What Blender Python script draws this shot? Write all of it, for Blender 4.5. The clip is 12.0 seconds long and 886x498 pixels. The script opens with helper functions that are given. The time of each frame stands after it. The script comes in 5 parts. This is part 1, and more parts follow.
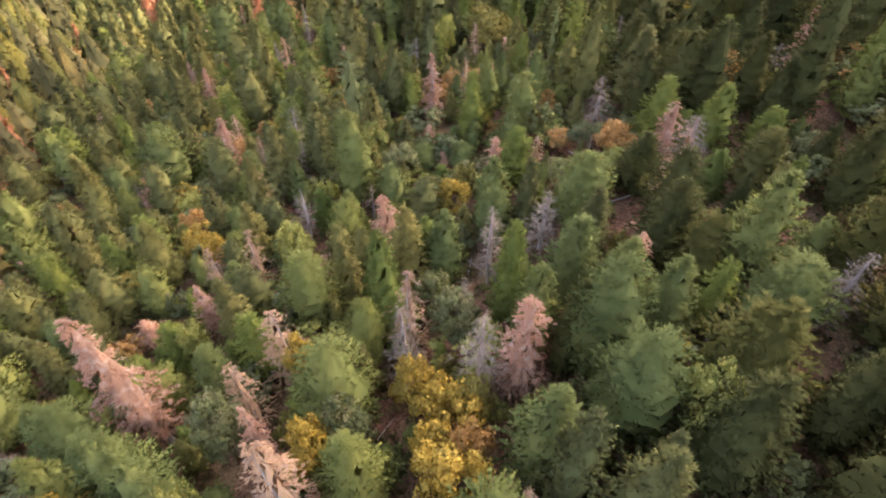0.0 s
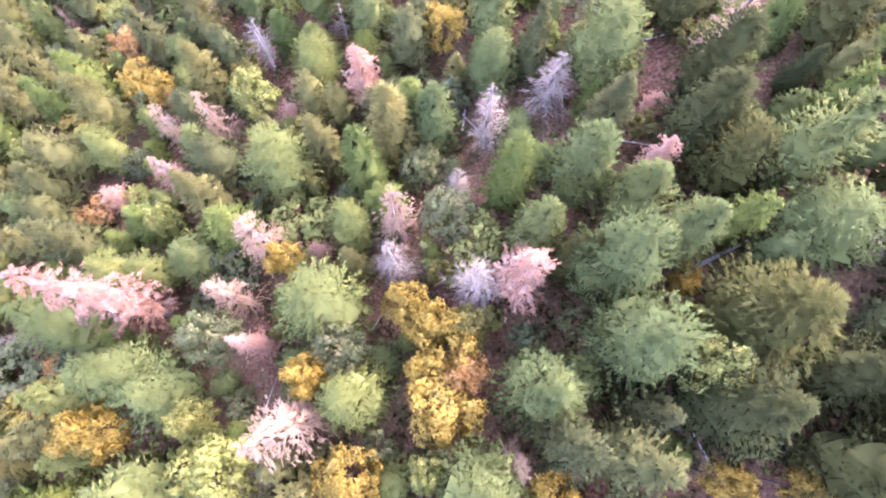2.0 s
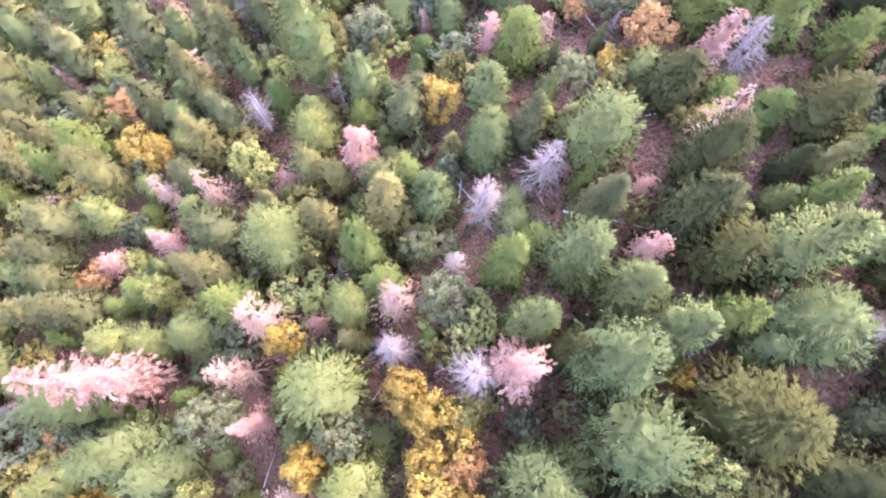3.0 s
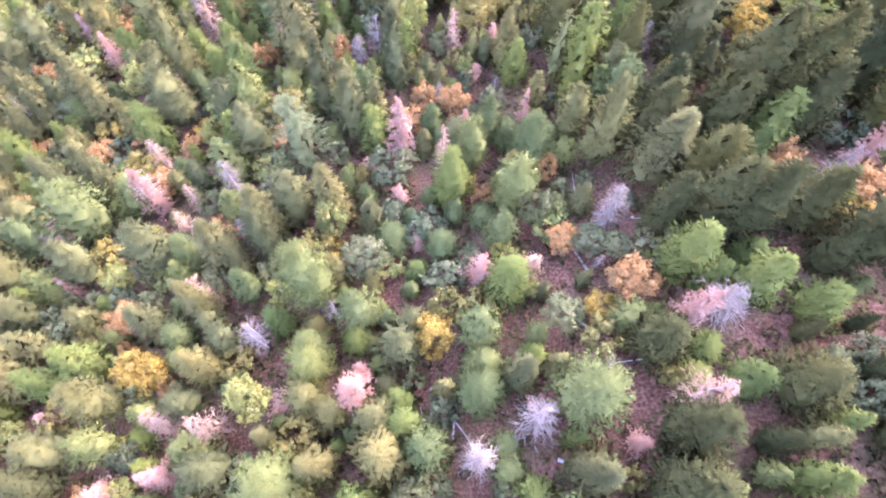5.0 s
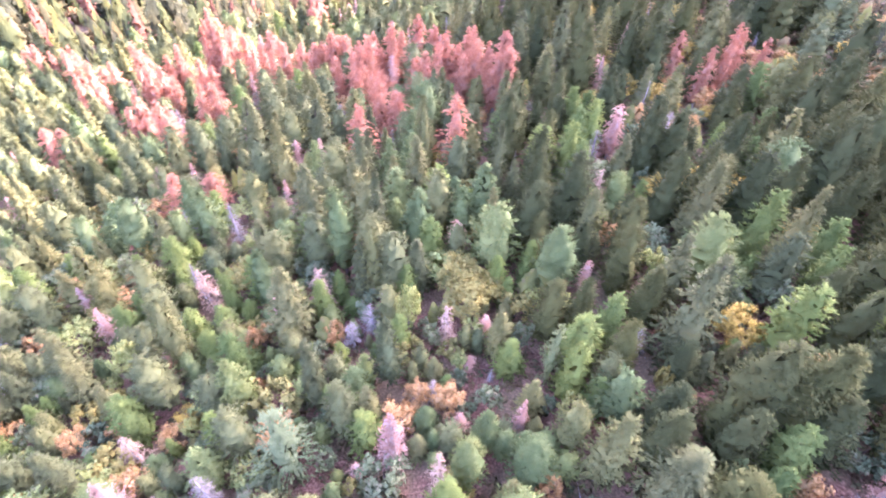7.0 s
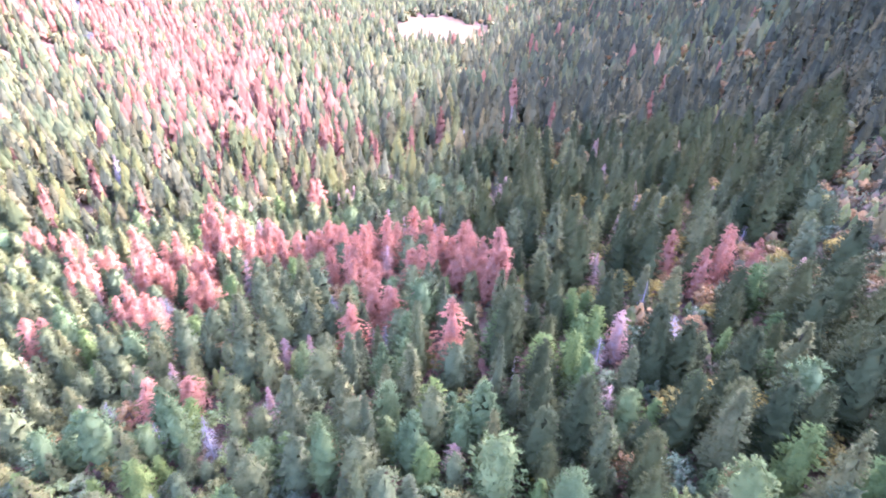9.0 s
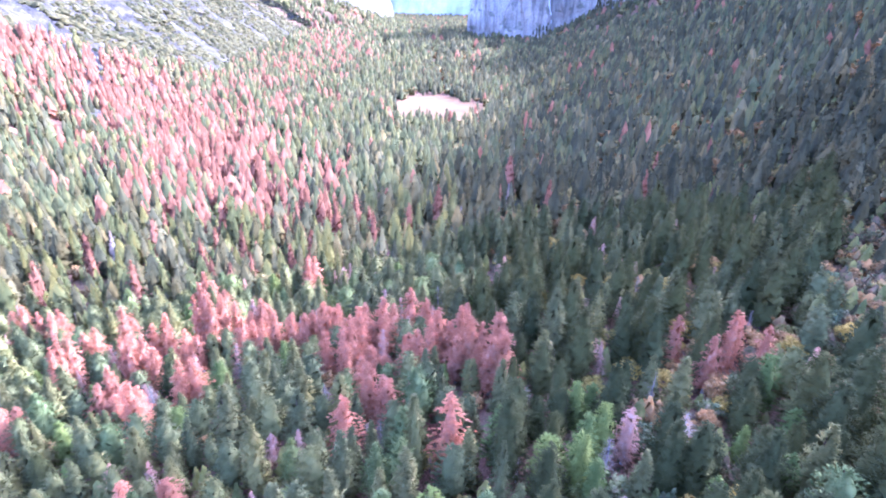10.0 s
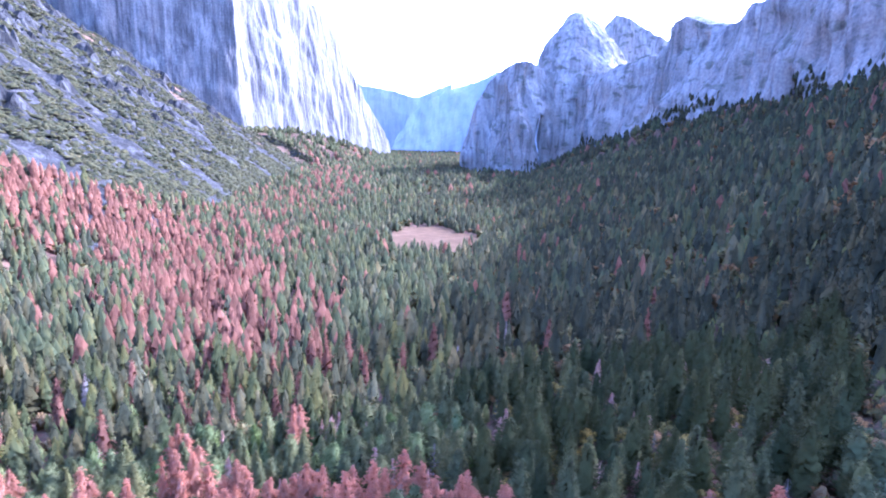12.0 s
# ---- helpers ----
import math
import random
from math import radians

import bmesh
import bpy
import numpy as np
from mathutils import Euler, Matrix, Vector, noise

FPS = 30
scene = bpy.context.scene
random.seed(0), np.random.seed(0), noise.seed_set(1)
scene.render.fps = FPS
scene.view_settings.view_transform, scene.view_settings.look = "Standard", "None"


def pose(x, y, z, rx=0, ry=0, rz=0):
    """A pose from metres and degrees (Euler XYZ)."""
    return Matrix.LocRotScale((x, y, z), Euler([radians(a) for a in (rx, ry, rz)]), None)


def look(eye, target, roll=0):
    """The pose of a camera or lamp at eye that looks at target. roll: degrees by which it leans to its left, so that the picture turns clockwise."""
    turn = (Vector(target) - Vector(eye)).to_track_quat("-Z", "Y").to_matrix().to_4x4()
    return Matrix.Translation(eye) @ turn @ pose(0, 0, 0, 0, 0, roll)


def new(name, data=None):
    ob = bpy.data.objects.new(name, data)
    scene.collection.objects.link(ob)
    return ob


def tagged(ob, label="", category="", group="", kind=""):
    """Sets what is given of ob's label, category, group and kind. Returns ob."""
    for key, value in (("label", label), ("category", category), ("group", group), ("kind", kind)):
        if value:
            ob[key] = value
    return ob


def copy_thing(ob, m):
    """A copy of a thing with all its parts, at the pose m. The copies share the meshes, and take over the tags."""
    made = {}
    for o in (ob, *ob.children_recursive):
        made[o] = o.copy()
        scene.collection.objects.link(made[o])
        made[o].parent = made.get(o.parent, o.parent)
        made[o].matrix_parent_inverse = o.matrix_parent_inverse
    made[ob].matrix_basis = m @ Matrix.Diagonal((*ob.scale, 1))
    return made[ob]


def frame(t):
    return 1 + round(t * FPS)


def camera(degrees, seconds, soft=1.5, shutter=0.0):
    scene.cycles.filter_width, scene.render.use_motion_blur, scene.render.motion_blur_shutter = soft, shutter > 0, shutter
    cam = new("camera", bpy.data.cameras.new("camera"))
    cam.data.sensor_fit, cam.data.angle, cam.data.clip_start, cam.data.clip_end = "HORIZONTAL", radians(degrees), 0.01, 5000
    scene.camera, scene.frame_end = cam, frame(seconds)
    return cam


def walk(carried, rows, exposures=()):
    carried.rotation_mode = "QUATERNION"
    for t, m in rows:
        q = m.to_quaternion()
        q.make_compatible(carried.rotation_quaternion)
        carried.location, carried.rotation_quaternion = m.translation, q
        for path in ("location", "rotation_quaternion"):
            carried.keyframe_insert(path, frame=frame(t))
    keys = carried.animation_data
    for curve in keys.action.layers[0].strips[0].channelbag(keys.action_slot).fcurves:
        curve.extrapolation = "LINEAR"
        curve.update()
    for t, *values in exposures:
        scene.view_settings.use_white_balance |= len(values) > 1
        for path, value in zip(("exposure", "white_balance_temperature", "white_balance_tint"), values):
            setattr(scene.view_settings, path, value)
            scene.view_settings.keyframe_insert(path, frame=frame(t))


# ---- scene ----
cam = camera(78.8, 12.0, 2.0)
METRES, EYE, TILT, LEAN, TURN = 120.0, 76.0, -47.5, 0.5, 0.0
ROWS = [
    (0.0, 0.0, 0.0, 0.0, 0.0, 0.0, -0.0),
    (0.5, 0.0001, 0.0311, 0.045, -0.33, -10.96, 0.37),
    (1.0, 0.0008, 0.0608, 0.0878, -0.59, -20.95, 0.65),
    (1.5, 0.0012, 0.0915, 0.1309, -0.93, -27.58, 0.84),
    (2.0, 0.0025, 0.1197, 0.1709, -1.21, -29.13, 0.96),
    (2.5, 0.0025, 0.1391, 0.2123, -1.51, -29.24, 0.96),
    (4.5, 0.0065, 0.2098, 0.3862, -2.38, -24.28, 1.04),
    (5.0, 0.0081, 0.227, 0.4316, -2.62, -19.85, 1.06),
    (5.5, 0.0091, 0.2432, 0.4736, -2.86, -15.11, 1.09),
    (6.0, 0.0101, 0.26, 0.5172, -3.1, -10.1, 1.15),
    (6.5, 0.0114, 0.2757, 0.5586, -3.29, -5.3, 1.22),
    (7.0, 0.0117, 0.2921, 0.6034, -3.5, -0.33, 1.35),
    (7.5, 0.0127, 0.3071, 0.6431, -3.68, 4.35, 1.43),
    (9.5, 0.0156, 0.3554, 0.7623, -4.24, 19.14, 1.74),
    (10.0, 0.0165, 0.3678, 0.7922, -4.37, 22.81, 1.82),
    (10.5, 0.0166, 0.3799, 0.8205, -4.5, 26.45, 1.92),
    (11.0, 0.0171, 0.3924, 0.8484, -4.59, 30.09, 2.08),
    (11.5, 0.0168, 0.4023, 0.8788, -4.64, 33.56, 2.24),
    (12.0, 0.0162, 0.4118, 0.9058, -4.78, 35.95, 2.35),
]
walk(cam, [(t, pose(0, 0, EYE, TILT, LEAN, TURN) @ pose(METRES * x, METRES * y, METRES * z, 90 + pitch, roll, yaw)) for t, x, y, z, yaw, pitch, roll in ROWS], [(0.0, 4.0, 9600, 18), (0.6, 4.52, 8600, 22), (1.5, 5.22, 7100, 34), (4.5, 5.28, 6550, 39), (6.5, 5.54, 6150, 44), (7.5, 5.4, 5800, 42), (9.5, 5.06, 5060, 39), (10.5, 4.66, 4760, 35), (11.5, 4.15, 4600, 32), (12.0, 3.87, 4550, 33)])

# ---- world, sun and exposure ----
SUN_AZIMUTH, SUN_ELEVATION = 62.0, 32.5
world = bpy.data.worlds.new("world")
scene.world = world
world.use_nodes = True
wn = world.node_tree.nodes
sky = wn.new("ShaderNodeTexSky")
sky.sky_type, sky.sun_disc = "NISHITA", False
sky.sun_elevation, sky.sun_rotation = radians(SUN_ELEVATION), radians(SUN_AZIMUTH)
sky.altitude, sky.dust_density, sky.air_density, sky.ozone_density = 1300, 6.0, 0.68, 0.5
world.node_tree.links.new(sky.outputs["Color"], wn["Background"].inputs["Color"])
wn["Background"].inputs["Strength"].default_value = 0.15
sun_data = bpy.data.lights.new("sun", "SUN")
sun_data.energy, sun_data.angle, sun_data.color = 1.05, radians(2.5), (1.0, 0.99, 0.97)
sun_way = Vector((math.sin(radians(SUN_AZIMUTH)) * math.cos(radians(SUN_ELEVATION)),
                  math.cos(radians(SUN_AZIMUTH)) * math.cos(radians(SUN_ELEVATION)), math.sin(radians(SUN_ELEVATION))))
sun = new("sun", sun_data)
sun.matrix_world = look(sun_way * 100, (0, 0, 0))


# ---- materials ----
def mix_colour(nodes, links, factor, a, b):
    n = nodes.new("ShaderNodeMix")
    n.data_type = "RGBA"
    for socket, value in ((n.inputs[0], factor), (n.inputs[6], a), (n.inputs[7], b)):
        if hasattr(value, "is_linked"):
            links.new(value, socket)
        else:
            socket.default_value = (*value, 1) if isinstance(value, tuple) else value
    return n.outputs[2]


def ramp(nodes, links, value, stops):
    n = nodes.new("ShaderNodeValToRGB")
    links.new(value, n.inputs[0])
    e = n.color_ramp.elements
    while len(e) < len(stops):
        e.new(0.5)
    for k, (pos, colour) in zip(e, stops):
        k.position = pos
        k.color = (*colour, 1) if isinstance(colour, tuple) else (colour, colour, colour, 1)
    return n.outputs[0]


def noise_node(nodes, links, scale, detail=4.0, stretch=None):
    n = nodes.new("ShaderNodeTexNoise")
    n.inputs["Scale"].default_value, n.inputs["Detail"].default_value = scale, detail
    geo = nodes.new("ShaderNodeNewGeometry")
    source = geo.outputs["Position"]
    if stretch:
        m = nodes.new("ShaderNodeMapping")
        m.inputs["Scale"].default_value = stretch
        links.new(source, m.inputs["Vector"])
        source = m.outputs["Vector"]
    links.new(source, n.inputs["Vector"])
    return n.outputs[0]


def fresh(name):
    m = bpy.data.materials.new(name)
    m.use_nodes = True
    t = m.node_tree
    return m, t.nodes, t.links, t.nodes["Principled BSDF"]


def foliage(name, dark, light, tip=None, translucent=0.3, far=False, tip_share=0.2, dead=False):
    """Leaves or needles: colour varies leaf by leaf, tree by tree and in patches."""
    m, nodes, links, bsdf = fresh(name)
    geo = nodes.new("ShaderNodeNewGeometry")
    leaf = geo.outputs["Random Per Island"]
    base = ramp(nodes, links, leaf, [(0.0, dark), (1.0, light)])
    if far:
        tree = noise_node(nodes, links, 0.16, 1.0, (1, 1, 0.1))
        shade = ramp(nodes, links, tree, [(0.32, (0.75, 0.78, 0.8)), (0.5, (1, 1, 1)), (0.68, (1.2, 1.2, 1.18))] if dead else [(0.32, (0.72, 0.78, 0.82)), (0.44, (0.93, 0.98, 0.97)), (0.54, (1.1, 1.05, 0.95)), (0.66, (1.42, 1.24, 0.98))])
    else:
        info = nodes.new("ShaderNodeObjectInfo")
        spread = [(0.0, (0.8, 0.82, 0.86)), (0.5, (1.0, 1.0, 1.0)), (1.0, (1.18, 1.16, 1.16))] if dead else [(0.0, (0.66, 0.75, 0.78)), (0.35, (0.9, 0.95, 0.95)), (0.7, (1.08, 1.07, 1.0)), (1.0, (1.22, 1.18, 1.02))]
        shade = ramp(nodes, links, info.outputs["Random"], spread)
    mul = nodes.new("ShaderNodeMix")
    mul.data_type, mul.blend_type = "RGBA", "MULTIPLY"
    mul.inputs[0].default_value = 1.0
    links.new(base, mul.inputs[6])
    links.new(shade, mul.inputs[7])
    colour = mul.outputs[2]
    if tip:
        patch = noise_node(nodes, links, 0.55, 2.0)
        f = ramp(nodes, links, patch, [(0.62 - tip_share * 0.5, 0.0), (0.72, 1.0)])
        colour = mix_colour(nodes, links, f, colour, tip)
    links.new(colour, bsdf.inputs["Base Color"])
    bsdf.inputs["Roughness"].default_value = 0.75
    bsdf.inputs["Specular IOR Level"].default_value = 0.02 if far else 0.1
    if translucent:
        tr = nodes.new("ShaderNodeBsdfTranslucent")
        links.new(colour, tr.inputs["Color"])
        mx = nodes.new("ShaderNodeMixShader")
        mx.inputs[0].default_value = translucent
        links.new(bsdf.outputs[0], mx.inputs[1])
        links.new(tr.outputs[0], mx.inputs[2])
        links.new(mx.outputs[0], nodes["Material Output"].inputs["Surface"])
    return m


def bark(name, dark, light):
    m, nodes, links, bsdf = fresh(name)
    n = noise_node(nodes, links, 3.0, 5.0, (1, 1, 0.2))
    links.new(ramp(nodes, links, n, [(0.3, dark), (0.7, light)]), bsdf.inputs["Base Color"])
    bsdf.inputs["Roughness"].default_value = 0.9
    bump = nodes.new("ShaderNodeBump")
    bump.inputs["Strength"].default_value, bump.inputs["Distance"].default_value = 0.6, 0.05
    links.new(n, bump.inputs["Height"])
    links.new(bump.outputs[0], bsdf.inputs["Normal"])
    return m


PINE = foliage("pine_needles", (0.112, 0.142, 0.048), (0.186, 0.208, 0.075), None, 0.28)
FIR = foliage("fir_needles", (0.119, 0.117, 0.045), (0.183, 0.171, 0.066), None, 0.28)
# dark fir needles, deepened further so the colour carries the right slope's shade
DARK_SHADED = foliage("dark_shaded_needles", (0.056, 0.060, 0.020), (0.093, 0.095, 0.032), None, 0.25)
SILVER = foliage("silver_needles", (0.130, 0.153, 0.066), (0.208, 0.228, 0.105), None, 0.28)
CEDAR = foliage("cedar_sprays", (0.113, 0.145, 0.037), (0.176, 0.207, 0.057), None, 0.28)
OLIVE = foliage("olive_needles", (0.097, 0.101, 0.040), (0.145, 0.147, 0.057), None, 0.28)
RED = foliage("dead_red_needles", (0.380, 0.200, 0.135), (0.600, 0.365, 0.261), (0.55, 0.41, 0.35), 0.4, dead=True)
PALE = foliage("dead_pale_needles", (0.330, 0.206, 0.133), (0.490, 0.328, 0.219), (0.4, 0.3, 0.245), 0.25, dead=True)
GREY = foliage("grey_twigs", (0.175, 0.144, 0.119), (0.285, 0.240, 0.202), None, 0.0, dead=True)
YELLOW = foliage("oak_leaves_yellow", (0.29, 0.195, 0.04), (0.48, 0.34, 0.08), (0.24, 0.2, 0.065), 0.3, dead=True)
ORANGE = foliage("oak_leaves_orange", (0.29, 0.155, 0.055), (0.46, 0.27, 0.11), (0.3, 0.22, 0.11), 0.3, dead=True)
GOLD = foliage("oak_leaves_gold", (0.175, 0.145, 0.04), (0.28, 0.235, 0.078), (0.16, 0.165, 0.06), 0.3)
LIME = foliage("oak_leaves_lime", (0.180, 0.203, 0.062), (0.312, 0.324, 0.114), (0.32, 0.29, 0.09), 0.3)
SAGE = foliage("oak_leaves_sage", (0.110, 0.132, 0.063), (0.177, 0.198, 0.100), (0.23, 0.21, 0.12), 0.35)
BARK = bark("bark", (0.06, 0.04, 0.032), (0.16, 0.11, 0.085))
DEADWOOD = bark("weathered_wood", (0.25, 0.22, 0.21), (0.5, 0.46, 0.45))
FAR_GREEN = foliage("far_needles", (0.079, 0.086, 0.038), (0.123, 0.126, 0.056), None, 0.4, True)
MID_GREEN = foliage("wood_needles", (0.091, 0.095, 0.036), (0.142, 0.139, 0.054), None, 0.42, True)
# farther dark firs: part species, part slope shade put into the colour
MID_DARK_SHADED = foliage("wood_dark_shaded_needles", (0.049, 0.049, 0.026), (0.084, 0.080, 0.042), None, 0.3, True)
YOUNG_GREEN = foliage("young_needles", (0.109, 0.117, 0.038), (0.174, 0.178, 0.063), (0.19, 0.15, 0.07), 0.3, True)
MID_FADING = foliage("wood_fading_needles", (0.114, 0.104, 0.052), (0.168, 0.149, 0.077), None, 0.42, True)
FAR_RED = foliage("far_dead_needles", (0.206, 0.091, 0.053), (0.301, 0.142, 0.086), None, 0.45, True, dead=True)
RUST = foliage("stand_dead_needles", (0.400, 0.160, 0.088), (0.620, 0.291, 0.167), (0.5, 0.27, 0.18), 0.5, dead=True)
FAR_OAK = foliage("far_oak_leaves", (0.12, 0.12, 0.055), (0.2, 0.18, 0.08), (0.25, 0.16, 0.065), 0.3, True)
FAR_GREY = foliage("far_grey_twigs", (0.15, 0.125, 0.11), (0.25, 0.21, 0.19), None, 0.0, True)
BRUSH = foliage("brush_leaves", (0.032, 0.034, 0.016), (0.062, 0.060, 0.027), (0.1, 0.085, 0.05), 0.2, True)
FAR_ORANGE = foliage("far_turning_leaves", (0.19, 0.11, 0.05), (0.3, 0.185, 0.085), (0.2, 0.17, 0.08), 0.3, True)
SHRUB = foliage("shrub_leaves", (0.052, 0.059, 0.027), (0.105, 0.109, 0.051), (0.2, 0.12, 0.075), 0.25, True, 0.5)


def litter_material():
    m, nodes, links, bsdf = fresh("forest_litter")
    big = noise_node(nodes, links, 0.12, 3.0)
    fine = noise_node(nodes, links, 2.2, 8.0)
    a = ramp(nodes, links, fine, [(0.3, (0.06, 0.032, 0.022)), (0.52, (0.15, 0.076, 0.05)), (0.75, (0.27, 0.16, 0.115))])
    b = ramp(nodes, links, fine, [(0.3, (0.08, 0.062, 0.035)), (0.6, (0.16, 0.115, 0.065)), (0.8, (0.25, 0.18, 0.11))])
    links.new(mix_colour(nodes, links, ramp(nodes, links, big, [(0.42, 0.0), (0.6, 0.85)]), a, b), bsdf.inputs["Base Color"])
    bsdf.inputs["Roughness"].default_value = 0.95
    bsdf.inputs["Specular IOR Level"].default_value = 0.05
    bump = nodes.new("ShaderNodeBump")
    bump.inputs["Strength"].default_value, bump.inputs["Distance"].default_value = 0.8, 0.3
    links.new(fine, bump.inputs["Height"])
    links.new(bump.outputs[0], bsdf.inputs["Normal"])
    return m


def rock_material(name, dark, mid, light, scale=0.012, stain=(0.1, 0.1, 0.11), stained=0.6, rough=12.0, green=0.0, worn=1.0):
    """Granite: broad tones, fine vertical water streaks, stains, grain, and brush on its ledges where green is above zero."""
    m, nodes, links, bsdf = fresh(name)
    streak = noise_node(nodes, links, scale, 8.0, (1, 1, 0.07))
    water = noise_node(nodes, links, scale * 4.5, 6.0, (1, 1, 0.045))
    blotch = noise_node(nodes, links, scale * 0.35, 5.0)
    grain = noise_node(nodes, links, scale * 12, 6.0)
    c = ramp(nodes, links, streak, [(0.32, dark), (0.5, mid), (0.66, light)])
    c = mix_colour(nodes, links, ramp(nodes, links, blotch, [(0.5, 0.0), (0.7, stained)]), c, stain)
    if green:
        ledge = noise_node(nodes, links, scale * 1.3, 7.0, (1, 1, 1.8))
        c = mix_colour(nodes, links, ramp(nodes, links, ledge, [(0.57, 0.0), (0.64, green)]), c, (0.075, 0.085, 0.055))
    for value, stops in ((grain, [(0.3, (0.72, 0.72, 0.74)), (0.7, (1.2, 1.18, 1.15))]), (water, [(0.36, (0.62, 0.63, 0.66)), (0.5, (1, 1, 1)), (0.68, (1.16, 1.15, 1.13))])):
        mul = nodes.new("ShaderNodeMix")
        mul.data_type, mul.blend_type = "RGBA", "MULTIPLY"
        mul.inputs[0].default_value = worn
        links.new(c, mul.inputs[6])
        links.new(ramp(nodes, links, value, stops), mul.inputs[7])
        c = mul.outputs[2]
    links.new(c, bsdf.inputs["Base Color"])
    bsdf.inputs["Roughness"].default_value = 0.95
    bsdf.inputs["Specular IOR Level"].default_value = 0.08
    bump = nodes.new("ShaderNodeBump")
    bump.inputs["Strength"].default_value, bump.inputs["Distance"].default_value = 1.0, rough
    links.new(water, bump.inputs["Height"])
    links.new(bump.outputs[0], bsdf.inputs["Normal"])
    return m


LITTER = litter_material()
GRANITE = rock_material("granite", (0.098, 0.094, 0.088), (0.168, 0.161, 0.148), (0.226, 0.216, 0.197), 0.012, (0.11, 0.106, 0.1), 0.7, 4.0)
GRANITE_SOUTH = rock_material("granite_south", (0.165, 0.157, 0.14), (0.247, 0.236, 0.212), (0.318, 0.304, 0.274), 0.014, (0.265, 0.238, 0.205), 0.7, 4.0, 0.6)
# blue tint and low contrast put the distance haze into the rock colour
HAZED_ROCK = rock_material("hazed_rock", (0.24, 0.27, 0.3), (0.3, 0.33, 0.36), (0.36, 0.385, 0.41), 0.006, (0.2, 0.24, 0.25), 0.5, 6.0, 0.0, 0.25)
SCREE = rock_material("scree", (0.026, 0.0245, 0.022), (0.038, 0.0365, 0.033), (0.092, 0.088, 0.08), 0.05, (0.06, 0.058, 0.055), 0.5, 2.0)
BOULDER = rock_material("boulder", (0.095, 0.091, 0.084), (0.142, 0.136, 0.125), (0.19, 0.183, 0.168), 0.2, (0.11, 0.108, 0.104), 0.4, 0.4)


def meadow_material():
    m, nodes, links, bsdf = fresh("dry_grass")
    n = noise_node(nodes, links, 0.05, 6.0)
    links.new(ramp(nodes, links, n, [(0.3, (0.092, 0.055, 0.028)), (0.55, (0.13, 0.079, 0.043)), (0.75, (0.168, 0.108, 0.063))]), bsdf.inputs["Base Color"])
    bsdf.inputs["Roughness"].default_value = 1.0
    bsdf.inputs["Specular IOR Level"].default_value = 0.02
    return m


MEADOW = meadow_material()


# ---- ground ----
def ease(a, b, v):
    s = np.clip((v - a) / (b - a), 0, 1)
    return s * s * (3 - 2 * s)


def soft_max(a, b, k):
    return k * np.logaddexp(a / k, b / k)


def talus_rise(x, y):
    """Height of the rocky valley side over the floor; below zero where there is none."""
    rise = 0.62 * (-400 - x) - 1.0 * np.maximum(y - 2740, 0)
    knobs = 6 * np.sin(x * 0.021 + y * 0.017) + 5 * np.sin(x * 0.047 - y * 0.035 + 2) + 5 * np.sin(y * 0.06 + 0.01 * x)
    return rise + knobs * ease(20, 150, rise)


def ground(x, y):
    x, y = np.asarray(x, float), np.asarray(y, float)
    floor = -70 + 0.0186 * np.maximum(y - 1200, 0)
    slope = np.where(x < 0, 0.23 * x, np.where(x < 50, 0.33 * x, np.where(x < 200, 16.5 + 0.1 * (x - 50), 31.5 + 0.445 * (x - 200))))
    hill = 6 + slope - 0.1 * y - np.clip(0.05 * (y - 250), 0, 8)
    hill = hill + 2.0 * np.sin(x * 0.021 + y * 0.013) + 1.2 * np.sin(x * 0.057 - y * 0.041 + 1.7)
    # tongues of wooded debris under the shaded cliffs
    tongues = 26 * np.sin(y * 0.013 + 1.0) + 15 * np.sin(y * 0.031 + 0.004 * x) - 8
    hill = hill + tongues * ease(480, 850, x) * ease(900, 1500, y)
    z = soft_max(floor, hill, 6.0)
    spur = talus_rise(x, y)
    z = np.where(spur > -40, soft_max(z, floor + spur, 8.0), z)
    # the wooded slope under the great cliff
    apron = 0.35 * ((-x - 150) - np.maximum(3250 - y, 0) * 0.35)
    apron = apron + 42 * np.maximum(0, np.sin((0.5 * x + 0.86 * y) * 0.021)) ** 2 * ease(-60, 30, apron)
    z = np.where(y > 2200, soft_max(z, floor + np.clip(apron, -60, 165) * ease(2200, 2800, y), 8.0), z)
    return z


def ground_at(x, y):
    return float(ground(x, y))


def mesh_object(name, verts, faces, material, parent=None, smooth=False, normals=None):
    """One mesh object from arrays; faces all have the same number of corners. normals: one for each vertex."""
    verts, faces = np.ascontiguousarray(verts, np.float32), np.ascontiguousarray(faces, np.int32)
    me = bpy.data.meshes.new(name)
    k = faces.shape[1]
    me.vertices.add(len(verts))
    me.vertices.foreach_set("co", verts.ravel())
    me.loops.add(faces.size)
    me.loops.foreach_set("vertex_index", faces.ravel())
    me.polygons.add(len(faces))
    me.polygons.foreach_set("loop_start", np.arange(0, faces.size, k, dtype=np.int32))
    me.polygons.foreach_set("use_smooth", np.full(len(faces), smooth))
    me.update(calc_edges=True)
    if normals is not None:
        soft = me.attributes.new("custom_normal", "FLOAT_VECTOR", "POINT")
        soft.data.foreach_set("vector", np.ascontiguousarray(normals, np.float32).ravel())
        me.update()
    me.materials.append(material)
    ob = new(name, me)
    ob.parent = parent
    return ob


def grid_faces(rows, cols):
    i = (np.arange(rows - 1)[:, None] * cols + np.arange(cols - 1)[None, :]).ravel()
    return np.stack([i, i + 1, i + cols + 1, i + cols], 1)


